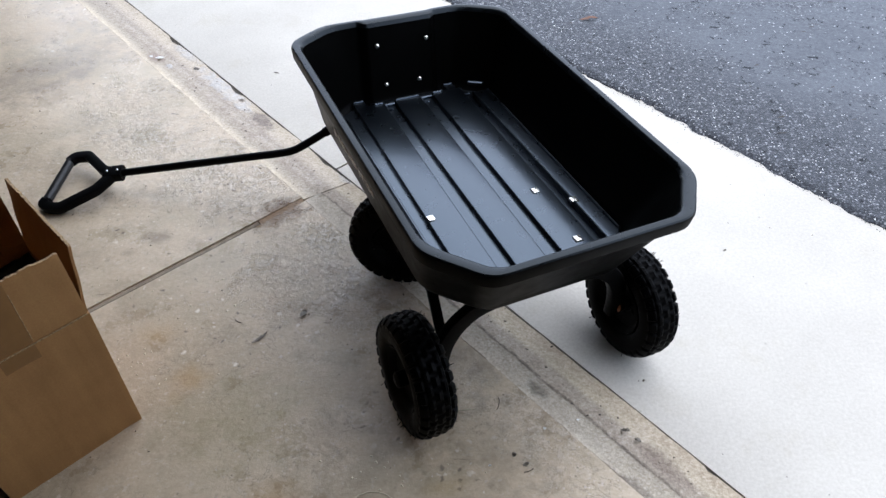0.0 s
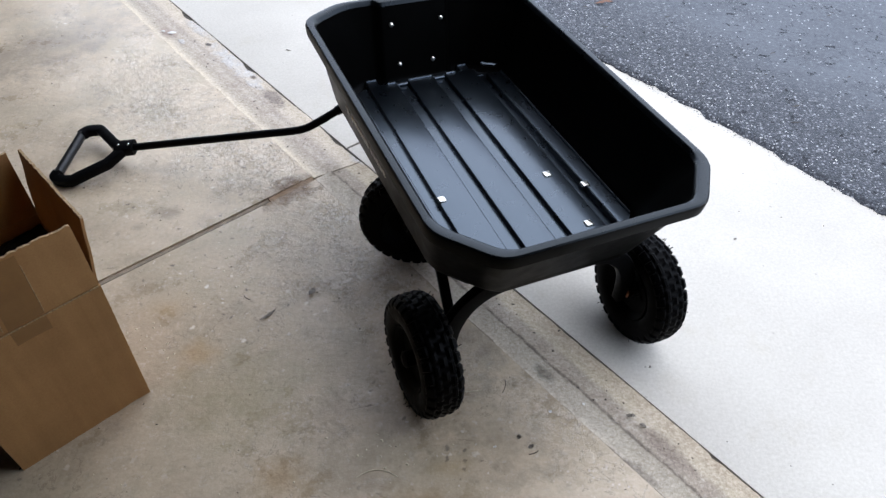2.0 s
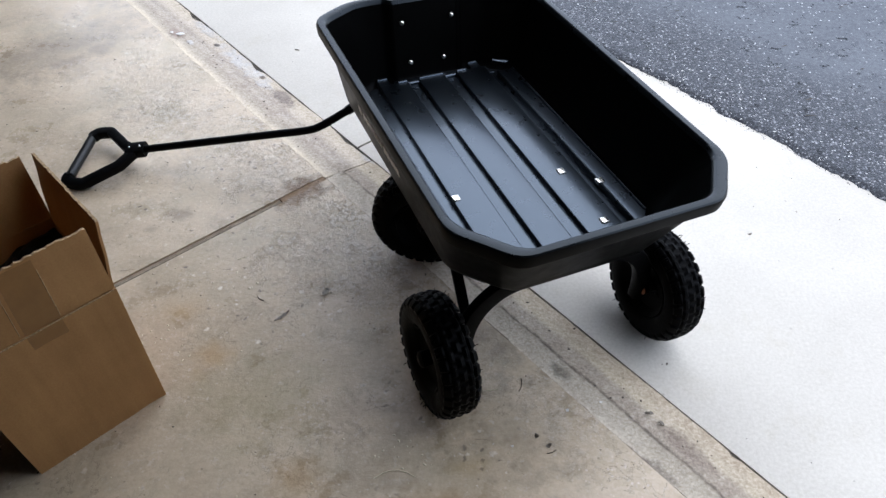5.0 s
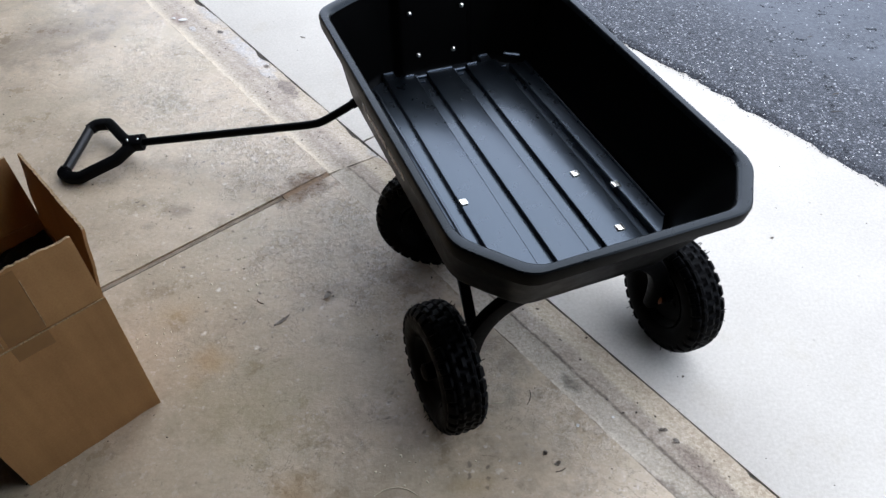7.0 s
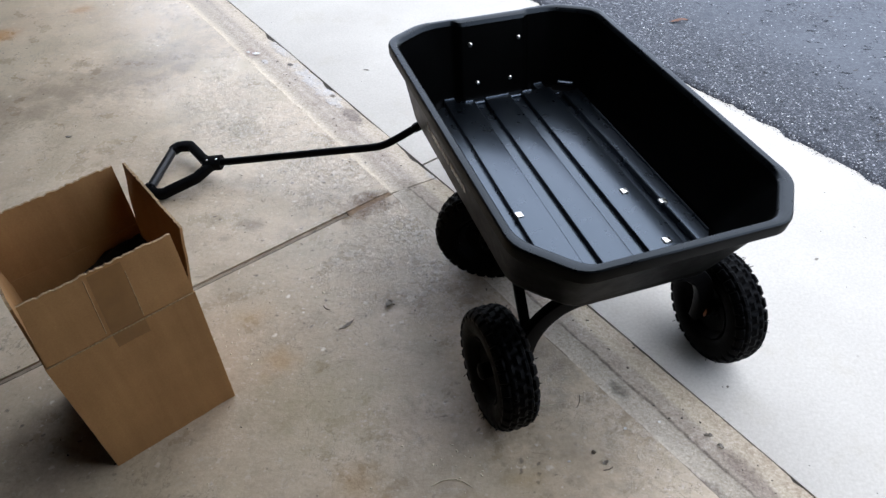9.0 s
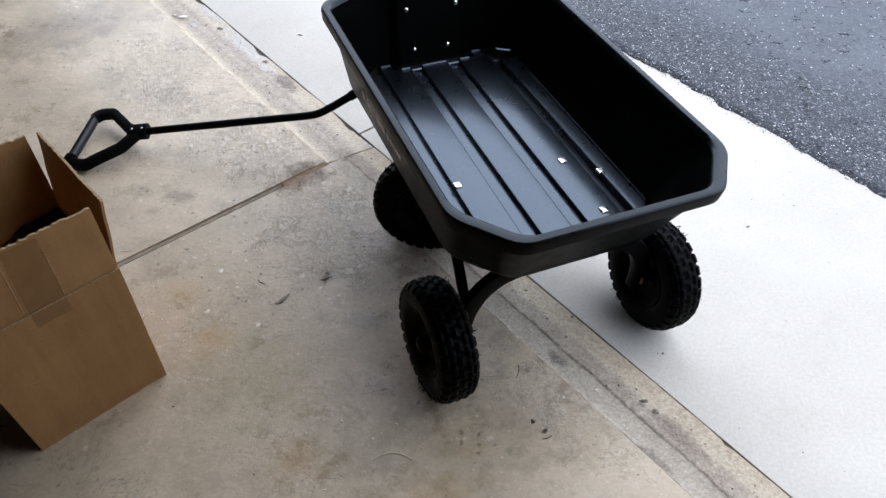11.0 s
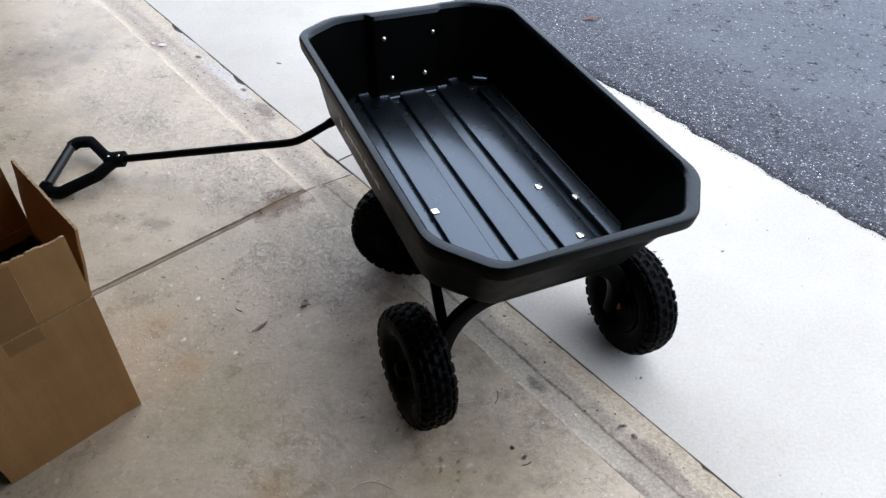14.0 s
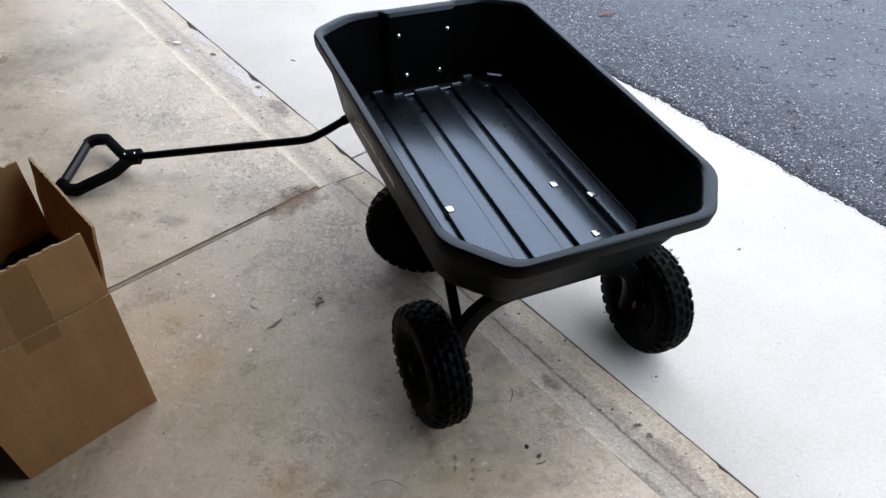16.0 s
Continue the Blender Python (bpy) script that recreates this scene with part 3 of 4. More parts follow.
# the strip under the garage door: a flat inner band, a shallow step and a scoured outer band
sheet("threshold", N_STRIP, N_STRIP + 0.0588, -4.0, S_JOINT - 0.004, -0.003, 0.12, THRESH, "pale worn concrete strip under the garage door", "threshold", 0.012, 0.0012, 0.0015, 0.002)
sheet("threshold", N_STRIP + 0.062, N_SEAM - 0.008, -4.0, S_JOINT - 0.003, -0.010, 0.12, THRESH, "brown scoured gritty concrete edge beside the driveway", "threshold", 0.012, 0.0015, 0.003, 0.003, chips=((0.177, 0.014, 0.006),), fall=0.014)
sheet("threshold", N_STRIP - 0.008, N_SEAM - 0.008, S_JOINT + 0.003, 6.2, -0.0022, 0.12, THRESH_WORN, "flaking pale and brown concrete strip beside the driveway", "threshold", 0.012, 0.0015, 0.003, 0.003, chips=((2.145, 0.040, 0.011), (2.62, 0.045, 0.013), (1.60, 0.03, 0.007)), fall=0.024)
# bright driveway slabs
sheet("driveway", N_SEAM, N_ASPHALT + 0.25, -4.0, S_JOINT + 0.08, DROP, 0.12, SLAB, "pale clean concrete driveway slab", "driveway", 0.05)
sheet("driveway", N_SEAM, N_ASPHALT + 0.25, S_JOINT + 0.088, 9.0, DROP, 0.12, SLAB, "pale clean concrete driveway slab", "driveway", 0.05)
# the tooled bottom of the floor joint
bm = bmesh.new()
box(bm, -5.2, N_STRIP - 0.15, S_JOINT - 0.0015, S_JOINT + 0.013, -0.09, -0.0055, 0.002)
ob = part("joint_floor", bm, JOINT_DUST)
ob.matrix_basis = DOOR
tagged(ob, "shallow grooved bottom of the floor joint", "joint", kind="structure")
# the joint's end, silted up level with the floor
bm = bmesh.new()
rows = []
for i in range(40):
    n = N_STRIP - 0.1495 + 0.1475 * i / 39
    rows.append([bm.verts.new((n, S_JOINT + q, -0.0022 + 0.0011 * noise.noise((n * 60, q * 90, 3.1)))) for q in (-0.0105, -0.006, 0.0, 0.006, 0.0105)])
for r0, r1 in zip(rows, rows[1:]):
    for q in range(4):
        bm.faces.new((r0[q], r1[q], r1[q + 1], r0[q + 1]))
g = bmesh.ops.extrude_face_region(bm, geom=bm.faces[:])
for v in g["geom"]:
    if isinstance(v, bmesh.types.BMVert):
        v.co.z = -0.09
ob = part("joint_silt", bm, SILT)
ob.matrix_basis = DOOR
tagged(ob, "brown silt filling the end of the joint", "joint", kind="structure")
# dirt in the joints
for nm, a in (("joint_filler", (N_STRIP, N_SEAM - 0.012, S_JOINT - 0.008, S_JOINT + 0.008, -0.09, -0.032)),
              ("joint_filler", (-5.2, N_STRIP - 0.15, S_JOINT - 0.013, S_JOINT - 0.001, -0.09, -0.0065)),
              ("joint_filler", (N_SEAM - 0.040, N_SEAM + 0.008, -4.0, 6.2, -0.10, -0.033)),
              ("joint_filler", (N_SEAM, N_ASPHALT + 0.2, S_JOINT + 0.076, S_JOINT + 0.092, -0.10, -0.042)),
              ("joint_filler", (N_STRIP - 0.008, N_STRIP + 0.066, -4.0, 6.2, -0.10, -0.016))):
    bm = bmesh.new()
    box(bm, *a)
    ob = part(nm, bm, JOINT)
    ob.matrix_basis = DOOR
    tagged(ob, "dark dirt packed into a concrete joint", "joint", kind="structure")
# asphalt with a crumbled edge laid over the slab
sheet("road", N_ASPHALT, N_ASPHALT + 2.2, -4.0, 9.0, DROP + 0.012, 0.012, ASPHALT, "dark grey asphalt with pale stone glints", "asphalt", 0.016, jag0=0.017, rough=0.006, edge=0.010)
sheet("road", N_ASPHALT + 2.2, N_ASPHALT + 14, -9.0, 14.0, DROP + 0.012, 0.05, ASPHALT, "dark grey asphalt drive", "asphalt", 0.6, rough=0.006)
bm = bmesh.new()
bmesh.ops.create_circle(bm, cap_ends=True, radius=900, segments=64)
bmesh.ops.translate(bm, vec=(0, 0, -0.2), verts=bm.verts)
tagged(part("ground", bm, TURF), "flat green ground reaching the horizon", "ground", kind="structure")

# shallow dark gouges and lost stones in the asphalt
rng = random.Random(21)
verts, faces = [], []
for k in range(90):
    n, s = N_ASPHALT + rng.uniform(0.12, 1.6), rng.uniform(-0.6, 4.4)
    ln, wd, a0 = rng.uniform(0.006, 0.022), rng.uniform(0.0015, 0.0035), math.radians(-42 + rng.uniform(-25, 25))
    b = len(verts)
    for q in range(7):
        a = q * 2 * math.pi / 7
        x, y = ln * math.cos(a) * rng.uniform(0.7, 1.1), wd * math.sin(a) * rng.uniform(0.6, 1.3)
        verts.append((n + x * math.cos(a0) - y * math.sin(a0), s + x * math.sin(a0) + y * math.cos(a0), DROP + 0.019))
    verts.append((n, s, DROP + 0.0205))
    for q in range(7):
        faces.append((b + q, b + (q + 1) % 7, b + 7))
me = bpy.data.meshes.new("bark_scraps")
me.from_pydata(verts, [], faces)
me.materials.append(JOINT)
ob = new("bark_scraps", me)
ob.matrix_basis = DOOR
tagged(ob, "thin dark scraps lying on the asphalt", "debris", kind="stuff")

# loose crumbs along the asphalt's edge
rng = random.Random(5)
verts, faces = [], []
for k in range(1600):
    s = rng.uniform(-1.6, 4.6)
    n = N_ASPHALT - 0.004 + rng.gauss(0, 0.008)
    r = rng.uniform(0.0008, 0.0024)
    b = len(verts)
    a0 = rng.uniform(0, 6.28)
    for q in range(4):
        verts.append((n + r * math.cos(a0 + q * 1.57), s + r * math.sin(a0 + q * 1.57) * rng.uniform(0.7, 1.3), DROP + 0.0005))
    verts.append((n, s, DROP + r * 1.1 + 0.001))
    for q in range(4):
        faces.append((b + q, b + (q + 1) % 4, b + 4))
me = bpy.data.meshes.new("crumbs")
me.from_pydata(verts, [], faces)
me.materials.append(CRUMB)
ob = new("gravel", me)
ob.matrix_basis = DOOR
tagged(ob, "loose dark grit along the asphalt edge", "gravel", kind="stuff")


# ---- garage shell, unseen: closes the place behind and above the camera ----
def wall(name, a, label, category="wall", mat=None):
    bm = bmesh.new()
    box(bm, *a)
    ob = part(name, bm, mat or DARK_WALL, smooth=False)
    ob.matrix_basis = DOOR
    return tagged(ob, label, category, kind="structure")


wall("wall_back", (-5.35, -5.2, -4.2, 6.4, -0.15, 2.75), "unseen garage wall, near black to cut bounce")
wall("wall_side", (-5.2, 0.95, -4.2, -4.0, -0.15, 2.75), "unseen garage wall, near black to cut bounce")
wall("wall_side", (-5.2, 0.95, 6.2, 6.4, -0.15, 2.75), "unseen garage wall, near black to cut bounce")
wall("ceiling", (-5.35, 0.95, -4.2, 6.4, 2.75, 2.9), "unseen garage ceiling, near black to cut bounce", "ceiling")
# unseen lintel set low and near jamb close in, to darken the floor
wall("wall_front", (0.80, 0.95, -4.0, 6.2, 2.08, 2.75), "unseen wall over the open garage door, lowered to shade the floor")
wall("wall_front", (0.80, 0.95, -4.0, -0.26, -0.05, 2.08), "unseen wall beside the open garage door")
wall("wall_front", (0.80, 0.95, 5.8, 6.2, -0.05, 2.08), "unseen wall beside the open garage door")


# ---- dump cart ----
HEAD, ROLL = 26.0, 3.6
CART = pose(0.1, 1.3, 0, 0, 0, HEAD) @ pose(-0.048, 0.012, -0.016) @ pose(0, 0, 0, 0, ROLL, 0)
CART_INV = CART.inverted()
cart = thing("dump_cart", CART, "black plastic garden dump cart with four knobbly tyres", "garden cart")
BED, RIM = 0.342, 0.533


def tub_ring(hw, hl, z, r=0.02, notch=0.0, inset=0.0, ca=0.088, cd=0.105, fa=0.096, fd=0.056):
    """One level of the tub: a rectangle with cut corners; y forward is the drawbar end, whose middle is set back by notch."""
    yb, wb = -hl + inset, hw + 0.008
    P = [(-wb, yb + cd), (-wb + ca, yb), (wb - ca, yb), (wb, yb + cd), (hw, hl - fd), (hw - fa, hl),
         (0.105, hl), (0.088, hl - notch), (-0.088, hl - notch), (-0.105, hl), (-hw + fa, hl), (-hw, hl - fd)]
    out = []
    for i, p in enumerate(P):
        a, c = Vector(P[i - 1]), Vector(P[(i + 1) % len(P)])
        b = Vector(p)
        rr = min(r if i not in (6, 7, 8, 9) else 0.006, (a - b).length * 0.45, (c - b).length * 0.45)
        q0, q1 = b + (a - b).normalized() * rr, b + (c - b).normalized() * rr
        for k in range(5):
            t = k / 4
            v = q0 * (1 - t) ** 2 + b * 2 * t * (1 - t) + q1 * t * t
            out.append((v.x, v.y, z))
    return out


def bridge(bm, levels, cap0=False, cap1=False):
    rings = [[bm.verts.new(p) for p in lv] for lv in levels]
    for r0, r1 in zip(rings, rings[1:]):
        n = len(r0)
        for k in range(n):
            bm.faces.new((r0[k], r0[(k + 1) % n], r1[(k + 1) % n], r1[k]))
    if cap0:
        bm.faces.new(rings[0][::-1])
    if cap1:
        bm.faces.new(rings[-1])


HW, HL = 0.288, 0.467
FLOOR = 0.3225  # top of the grooves between the floor panels
levels = [
    tub_ring(0.216, 0.414, FLOOR - 0.006, 0.03, 0.014, 0.067),
    tub_ring(0.219, 0.417, FLOOR - 0.005, 0.03, 0.014, 0.067),
    tub_ring(0.237, 0.425, BED - 0.014, 0.03, 0.016, 0.057),
    tub_ring(0.242, 0.430, BED + 0.000, 0.03, 0.016, 0.053),
    tub_ring(0.272, 0.455, RIM - 0.042, 0.03, 0.014, 0.010),
    tub_ring(0.275, 0.459, RIM - 0.036, 0.03, 0.011, 0.010),
    tub_ring(0.287, 0.470, RIM - 0.034, 0.03, 0.005, 0.008),
    tub_ring(0.291, 0.474, RIM - 0.030, 0.03, 0.004, 0.008),
    tub_ring(0.293, 0.476, RIM - 0.010, 0.03, 0.004, 0.008),
    tub_ring(0.2920, 0.4750, RIM - 0.004, 0.03, 0.004, 0.008),
    tub_ring(0.290, 0.473, RIM - 0.0010, 0.03, 0.004, 0.008),
    tub_ring(0.286, 0.470, RIM, 0.03, 0.005, 0.008),
    tub_ring(0.277, 0.464, RIM - 0.0004, 0.03, 0.009, 0.011),
    tub_ring(0.2740, 0.4610, RIM - 0.003, 0.03, 0.012, 0.011),
    tub_ring(0.2710, 0.458, RIM - 0.012, 0.03, 0.014, 0.011),
    tub_ring(0.237, 0.424, BED - 0.004, 0.03, 0.018, 0.048),
    tub_ring(0.233, 0.420, BED - 0.013, 0.03, 0.018, 0.048),
    tub_ring(0.226, 0.413, FLOOR - 0.002, 0.03, 0.018, 0.048),
    tub_ring(0.223, 0.410, FLOOR - 0.002, 0.03, 0.018, 0.048),
]
bm = bmesh.new()
LIP0, LIP1 = 9, 14  # the satin top of the lip
bridge(bm, levels[LIP1:], False, True)
tub = part("tub", bm, PLASTIC, cart, "black moulded plastic tub")
bm = bmesh.new()
bridge(bm, levels[:LIP0 + 1], True, False)
part("outer_shell", bm, LIT_OUTER_PLASTIC, tub, "dusty textured black outer side, lightened for the floor's bounce")
bm = bmesh.new()
bridge(bm, levels[LIP0:LIP1 + 1])
part("rim", bm, RIM_PLASTIC, tub, "satin top of the rolled rim")

# raised floor panels of the tub, a little askew, the outer ones longer along their outer halves
for x0, x1, y0, y1, skew in ((-0.150, -0.072, -0.350, 0.388, 0.022), (-0.038, 0.036, -0.360, 0.390, 0.010), (0.072, 0.158, -0.345, 0.388, 0.004),
                             (-0.232, -0.183, -0.3, 0.352, 0.010), (0.182, 0.228, -0.3, 0.352, -0.004)):
    bm = bmesh.new()
    box(bm, x0, x1, y0, y1, FLOOR - 0.006, FLOOR + 0.012, 0.003, 3)
    mid = (x0 + x1) / 2
    if abs(mid) > 0.2:  # the narrow side shelves end along the cut corners
        for v in bm.verts:
            if v.co.y < -0.2:
                v.co.y = -0.264 - (0.230 - abs(v.co.x)) * 1.19
        for x in (x0 + 0.0015, x1 - 0.0015):  # beads added along both edges to draw their highlight lines
            tube(bm, [(x, -0.262 - (0.230 - abs(x)) * 1.19, FLOOR + 0.0128), (x, 0.350, FLOOR + 0.0128)], 0.0034, 0.0032, 8)
    elif abs(mid) > 0.05:
        xo = (x0, x0 + 0.031) if mid < 0 else (x1 - 0.040, x1 - 0.010)
        box(bm, xo[0], xo[1], y1 - 0.02, y1 + 0.026, FLOOR - 0.006, FLOOR + 0.0115, 0.003, 3)
        tube(bm, [(xo[0] + 0.003, y1 + 0.0245, FLOOR + 0.0118), (xo[1] - 0.003, y1 + 0.0245, FLOOR + 0.0118)], 0.0032, 0.0032, 10)
    if abs(mid) < 0.2:
        lip = (x0 + 0.004, x1 - 0.004) if abs(mid) < 0.05 else ((x0 + 0.052, x1 - 0.004) if mid < 0 else (x0 + 0.004, x0 + 0.030))
        tube(bm, [(lip[0], y1 - 0.002, FLOOR + 0.0118), (lip[1], y1 - 0.002, FLOOR + 0.0118)], 0.0034, 0.0034, 10)
        tube(bm, [(x1 - 0.001, y1 - 0.006, FLOOR + 0.010), (x1 + 0.004, y1 - 0.024, FLOOR + 0.002), (x1 + 0.018, y1 - 0.025, FLOOR + 0.002)], 0.0028, 0.0028, 8)
    for v in bm.verts:
        v.co.x += skew * v.co.y
    part("floor_panel", bm, SMOOTH_PLASTIC, tub)
# the step along the foot of the drawbar end
bm = bmesh.new()
box(bm, -0.098, 0.098, 0.380, 0.404, FLOOR - 0.006, FLOOR + 0.008, 0.005, 3)
part("floor_step", bm, SMOOTH_PLASTIC, tub)
# the short ledge in the far corner, beside the side shelf
bm = bmesh.new()
tube(bm, [CART_INV @ Vector(p) for p in ((0.066, 1.697, 0.337), (0.070, 1.694, 0.337), (0.100, 1.692, 0.336), (0.104, 1.690, 0.336))], 0.007, 0.0045, 10)
part("corner_ledge", bm, SMOOTH_PLASTIC, tub, "short raised ledge in the far corner")
bm = bmesh.new()
bridge(bm, [tub_ring(0.224, 0.411, FLOOR - 0.004, 0.03, 0.018, 0.048), tub_ring(0.224, 0.411, FLOOR, 0.03, 0.018, 0.048), tub_ring(0.222, 0.409, FLOOR, 0.03, 0.018, 0.048)], True, True)
part("tub_floor", bm, SMOOTH_PLASTIC, tub, "smooth glossy black tub floor")


def end_wall_y(h):
    return 0.4015 + 0.034 * ((h + 0.004) / 0.18)


for x, h in ((-0.065, 0.135), (0.071, 0.135), (-0.047, 0.031), (0.047, 0.031)):
    bm = bmesh.new()
    disc(bm, pose(x, end_wall_y(h) + 0.001, BED + h, 90 - 9, 0, 0), 0.0062, 0.003, 14, 0.0036)
    part("bolt", bm, ZINC, tub, "small domed zinc bolt head")
for x, y in ((-0.143, -0.085), (0.1215, -0.086), (-0.206, -0.147), (0.187, -0.147), (-0.141, -0.264), (0.1235, -0.264)):
    bm = bmesh.new()
    box(bm, x - 0.0095, x + 0.0095, y - 0.0095, y + 0.0095, FLOOR + 0.009, FLOOR + 0.0160, 0.0034, 3)
    part("washer_plate", bm, ZINC, tub, "bright square zinc plate")
# pale lettering along the side, as bars
y = 0.176
slope = math.degrees(math.atan2(0.029, 0.149))
for w, h, gap in ((0.014, 0.024, 0.016), (0.014, 0.022, 0.005), (0.015, 0.022, 0.005), (0.013, 0.022, 0.005), (0.005, 0.022, 0.005),
                  (0.012, 0.022, 0.005), (0.012, 0.022, 0.005), (0.015, 0.022, 0.014), (0.014, 0.022, 0.005), (0.015, 0.022, 0.005),
                  (0.014, 0.022, 0.005), (0.013, 0.022, 0.005), (0.014, 0.022, 0.005)):
    bm = bmesh.new()
    box(bm, -0.0006, 0.0006, -w * 0.42, w * 0.42, -h * 0.42, h * 0.42)
    part("print_bar", bm, PRINT, tub, "", False, pose(-(0.2591 + 0.0109 * (0.36 - y)) - 0.0072, y - w / 2, BED + 0.088, 0, -slope, -0.6))
    y -= w + gap


def make_wheel(side, steer=0.0):
    """A steel rim with a knobbly pneumatic tyre, axle along x; side points outwards."""
    R, W = WHEEL_R, WHEEL_W
    bm = bmesh.new()
    lathe(bm, [(-0.030, 0.066), (-0.034, 0.072), (-0.030, 0.074), (-0.020, 0.064), (0.020, 0.064), (0.030, 0.074), (0.034, 0.072),
               (0.030, 0.066), (0.018, 0.058), (0.010, 0.030), (0.012, 0.022), (-0.012, 0.022), (-0.010, 0.030), (-0.018, 0.058)], 36)
    wheel = part("wheel", bm, RIM_STEEL, None, "black painted steel rim")
    # carcass with the tread moulded on: five staggered rows of blocks
    bm = bmesh.new()
    seg, knobs = 224, 28
    prof = []
    for k in range(52):
        a = 2 * math.pi * k / 52
        c, q = math.cos(a), math.sin(a)
        prof.append((W / 2 * 0.94 * math.copysign(abs(c) ** 0.72, c), (R - 0.038) + 0.032 * math.copysign(abs(q) ** 0.8, q), c, q))
    rows = [(-0.80, 0.0), (-0.40, 0.5), (0.0, 0.0), (0.40, 0.5), (0.80, 0.0)]
    rings = []
    for i in range(seg):
        a = 2 * math.pi * i / seg
        ring = []
        for x, rad, c, q in prof:
            h = 0.0
            if q > 0.12:
                u = x / (W / 2 * 0.94)
                for mid, off in rows:
                    f = (i / seg * knobs + off) % 1.0
                    wide = 0.165 if abs(mid) < 0.7 else 0.15
                    if abs(u - mid) < wide and 0.08 < f < 0.82:
                        h = 0.0042 if abs(mid) < 0.7 else 0.0046
            n = Vector((c * 0.6, q)).normalized()
            rr = rad + h * n.y
            ring.append(bm.verts.new((x + h * n.x, rr * math.cos(a), rr * math.sin(a))))
        rings.append(ring)
    for i in range(seg):
        r0, r1 = rings[i], rings[(i + 1) % seg]
        for k in range(52):
            bm.faces.new((r0[k], r0[(k + 1) % 52], r1[(k + 1) % 52], r1[k]))
    part("tyre", bm, RUBBER, wheel, "knobbly black rubber tyre")
    # moulding whiskers
    rnd = random.Random(3 + side)
    bm = bmesh.new()
    for k in range(120):
        x = rnd.choice((-1, 1)) * rnd.uniform(0.010, 0.042)
        ln = rnd.uniform(0.002, 0.007)
        m = pose(0, 0, 0, rnd.uniform(0, 360)) @ pose(x, 0, R - 0.008 - abs(x) * 0.22, rnd.uniform(-25, 25), rnd.uniform(-30, 30) + x * 900, 0)
        vs = box(bm, -0.0006, 0.0006, -0.0006, 0.0006, 0, 0.006 + ln)
        bmesh.ops.transform(bm, matrix=m, verts=vs)
    tagged(part("whisker", bm, RUBBER, wheel), kind="stuff")
    for nm, x0, x1, mat in (("hub", -0.022, 0.045, RIM_STEEL), ("hub_cap", -0.044, -0.0225, BRASSY)):
        bm = bmesh.new()
        lathe(bm, [(x0, 0.0), (x0, 0.012), (x0 + 0.004, 0.018), (x1 - 0.004, 0.018), (x1, 0.012), (x1, 0.0)], 20, False)
        part(nm, bm, mat, wheel, "dull brown hub end" if nm == "hub_cap" else "")
    for k in range(5):
        bm = bmesh.new()
        m = pose(0, 0, 0, 72 * k)
        vs = box(bm, -0.013, 0.013, -0.009, 0.009, 0.022, 0.062, 0.003, 1)
        bmesh.ops.transform(bm, matrix=m, verts=vs)
        part("spoke", bm, RIM_STEEL, wheel)
    return wheel


WHEEL_R, WHEEL_W = 0.138, 0.088
REAR_Y, FRONT_Y, TRACK, STEER = -0.322, 0.31, 0.275, 60
first = make_wheel(-1)
first.parent = cart
first.matrix_basis = pose(-TRACK - 0.004, REAR_Y, WHEEL_R, 12, 0, 180)
AXLE = pose(-0.004, FRONT_Y, 0, 0, 0, STEER)
for m in (pose(TRACK - 0.004, REAR_Y, WHEEL_R, 40), AXLE @ pose(-0.262, 0, WHEEL_R, 80, 0, 180), AXLE @ pose(0.262, 0, WHEEL_R, 25)):
    w = copy_thing(first, m)
    w.parent = cart

# bent axle arches, struts and the frame beneath the tub
for at in (pose(0, REAR_Y, 0), AXLE):
    half = [(-0.226, 0, 0.120), (-0.224, 0, 0.165), (-0.213, 0, 0.213), (-0.186, 0, 0.258), (-0.138, 0, 0.290), (-0.06, 0, 0.300)]
    pts = smooth_path([*half, *[(-a, b, c) for a, b, c in half[::-1]]], 5)
    bm = bmesh.new()
    tube(bm, pts, 0.020, 0.012, 12, True, (0, 1, 0))
    part("axle_arch", bm, STEEL, cart, "black bent steel axle leg", True, at)
    for sx in (-1, 1):
        bm = bmesh.new()
        tube(bm, [(sx * 0.21, 0, WHEEL_R), (sx * 0.325, 0, WHEEL_R)], 0.008)
        part("axle_stub", bm, STEEL, cart, "", True, at)
for sx in (-1, 1):
    bm = bmesh.new()
    tube(bm, [(sx * 0.212, REAR_Y + 0.004, 0.19), (sx * 0.208, REAR_Y + 0.105, 0.311)], 0.011, 0.006, 10, True)
    part("strut", bm, STEEL, cart)
for sx in (-1, 1):
    bm = bmesh.new()
    tube(bm, [(sx * 0.10, -0.34, 0.309), (sx * 0.10, 0.36, 0.309)], 0.014, 0.011, 10, True)
    part("frame_rail", bm, STEEL, cart)
bm = bmesh.new()
box(bm, -0.05, 0.05, FRONT_Y - 0.06, FRONT_Y + 0.06, 0.300, 0.318, 0.004)
part("steering_plate", bm, STEEL, cart)

# drawbar, bent twice, ending in a loop handle that lies on the floor
neck, bend = Vector((-0.945, 1.649, 0.060)), Vector((-0.424, 1.635, 0.149))
root = Vector((-0.200, 1.712, 0.258))
d0 = (neck - bend).normalized()
d1 = (root - bend).normalized()
pts = [neck, bend + d0 * 0.10, bend + d0 * 0.045, bend + (d0 + d1) * 0.008, bend + d1 * 0.045, bend + d1 * 0.1, root]
pts = [CART_INV @ p for p in [pts[0], *smooth_path(pts[1:-1], 5), pts[-1]]]
bm = bmesh.new()
tube(bm, pts, 0.0112, 0.0112, 12)
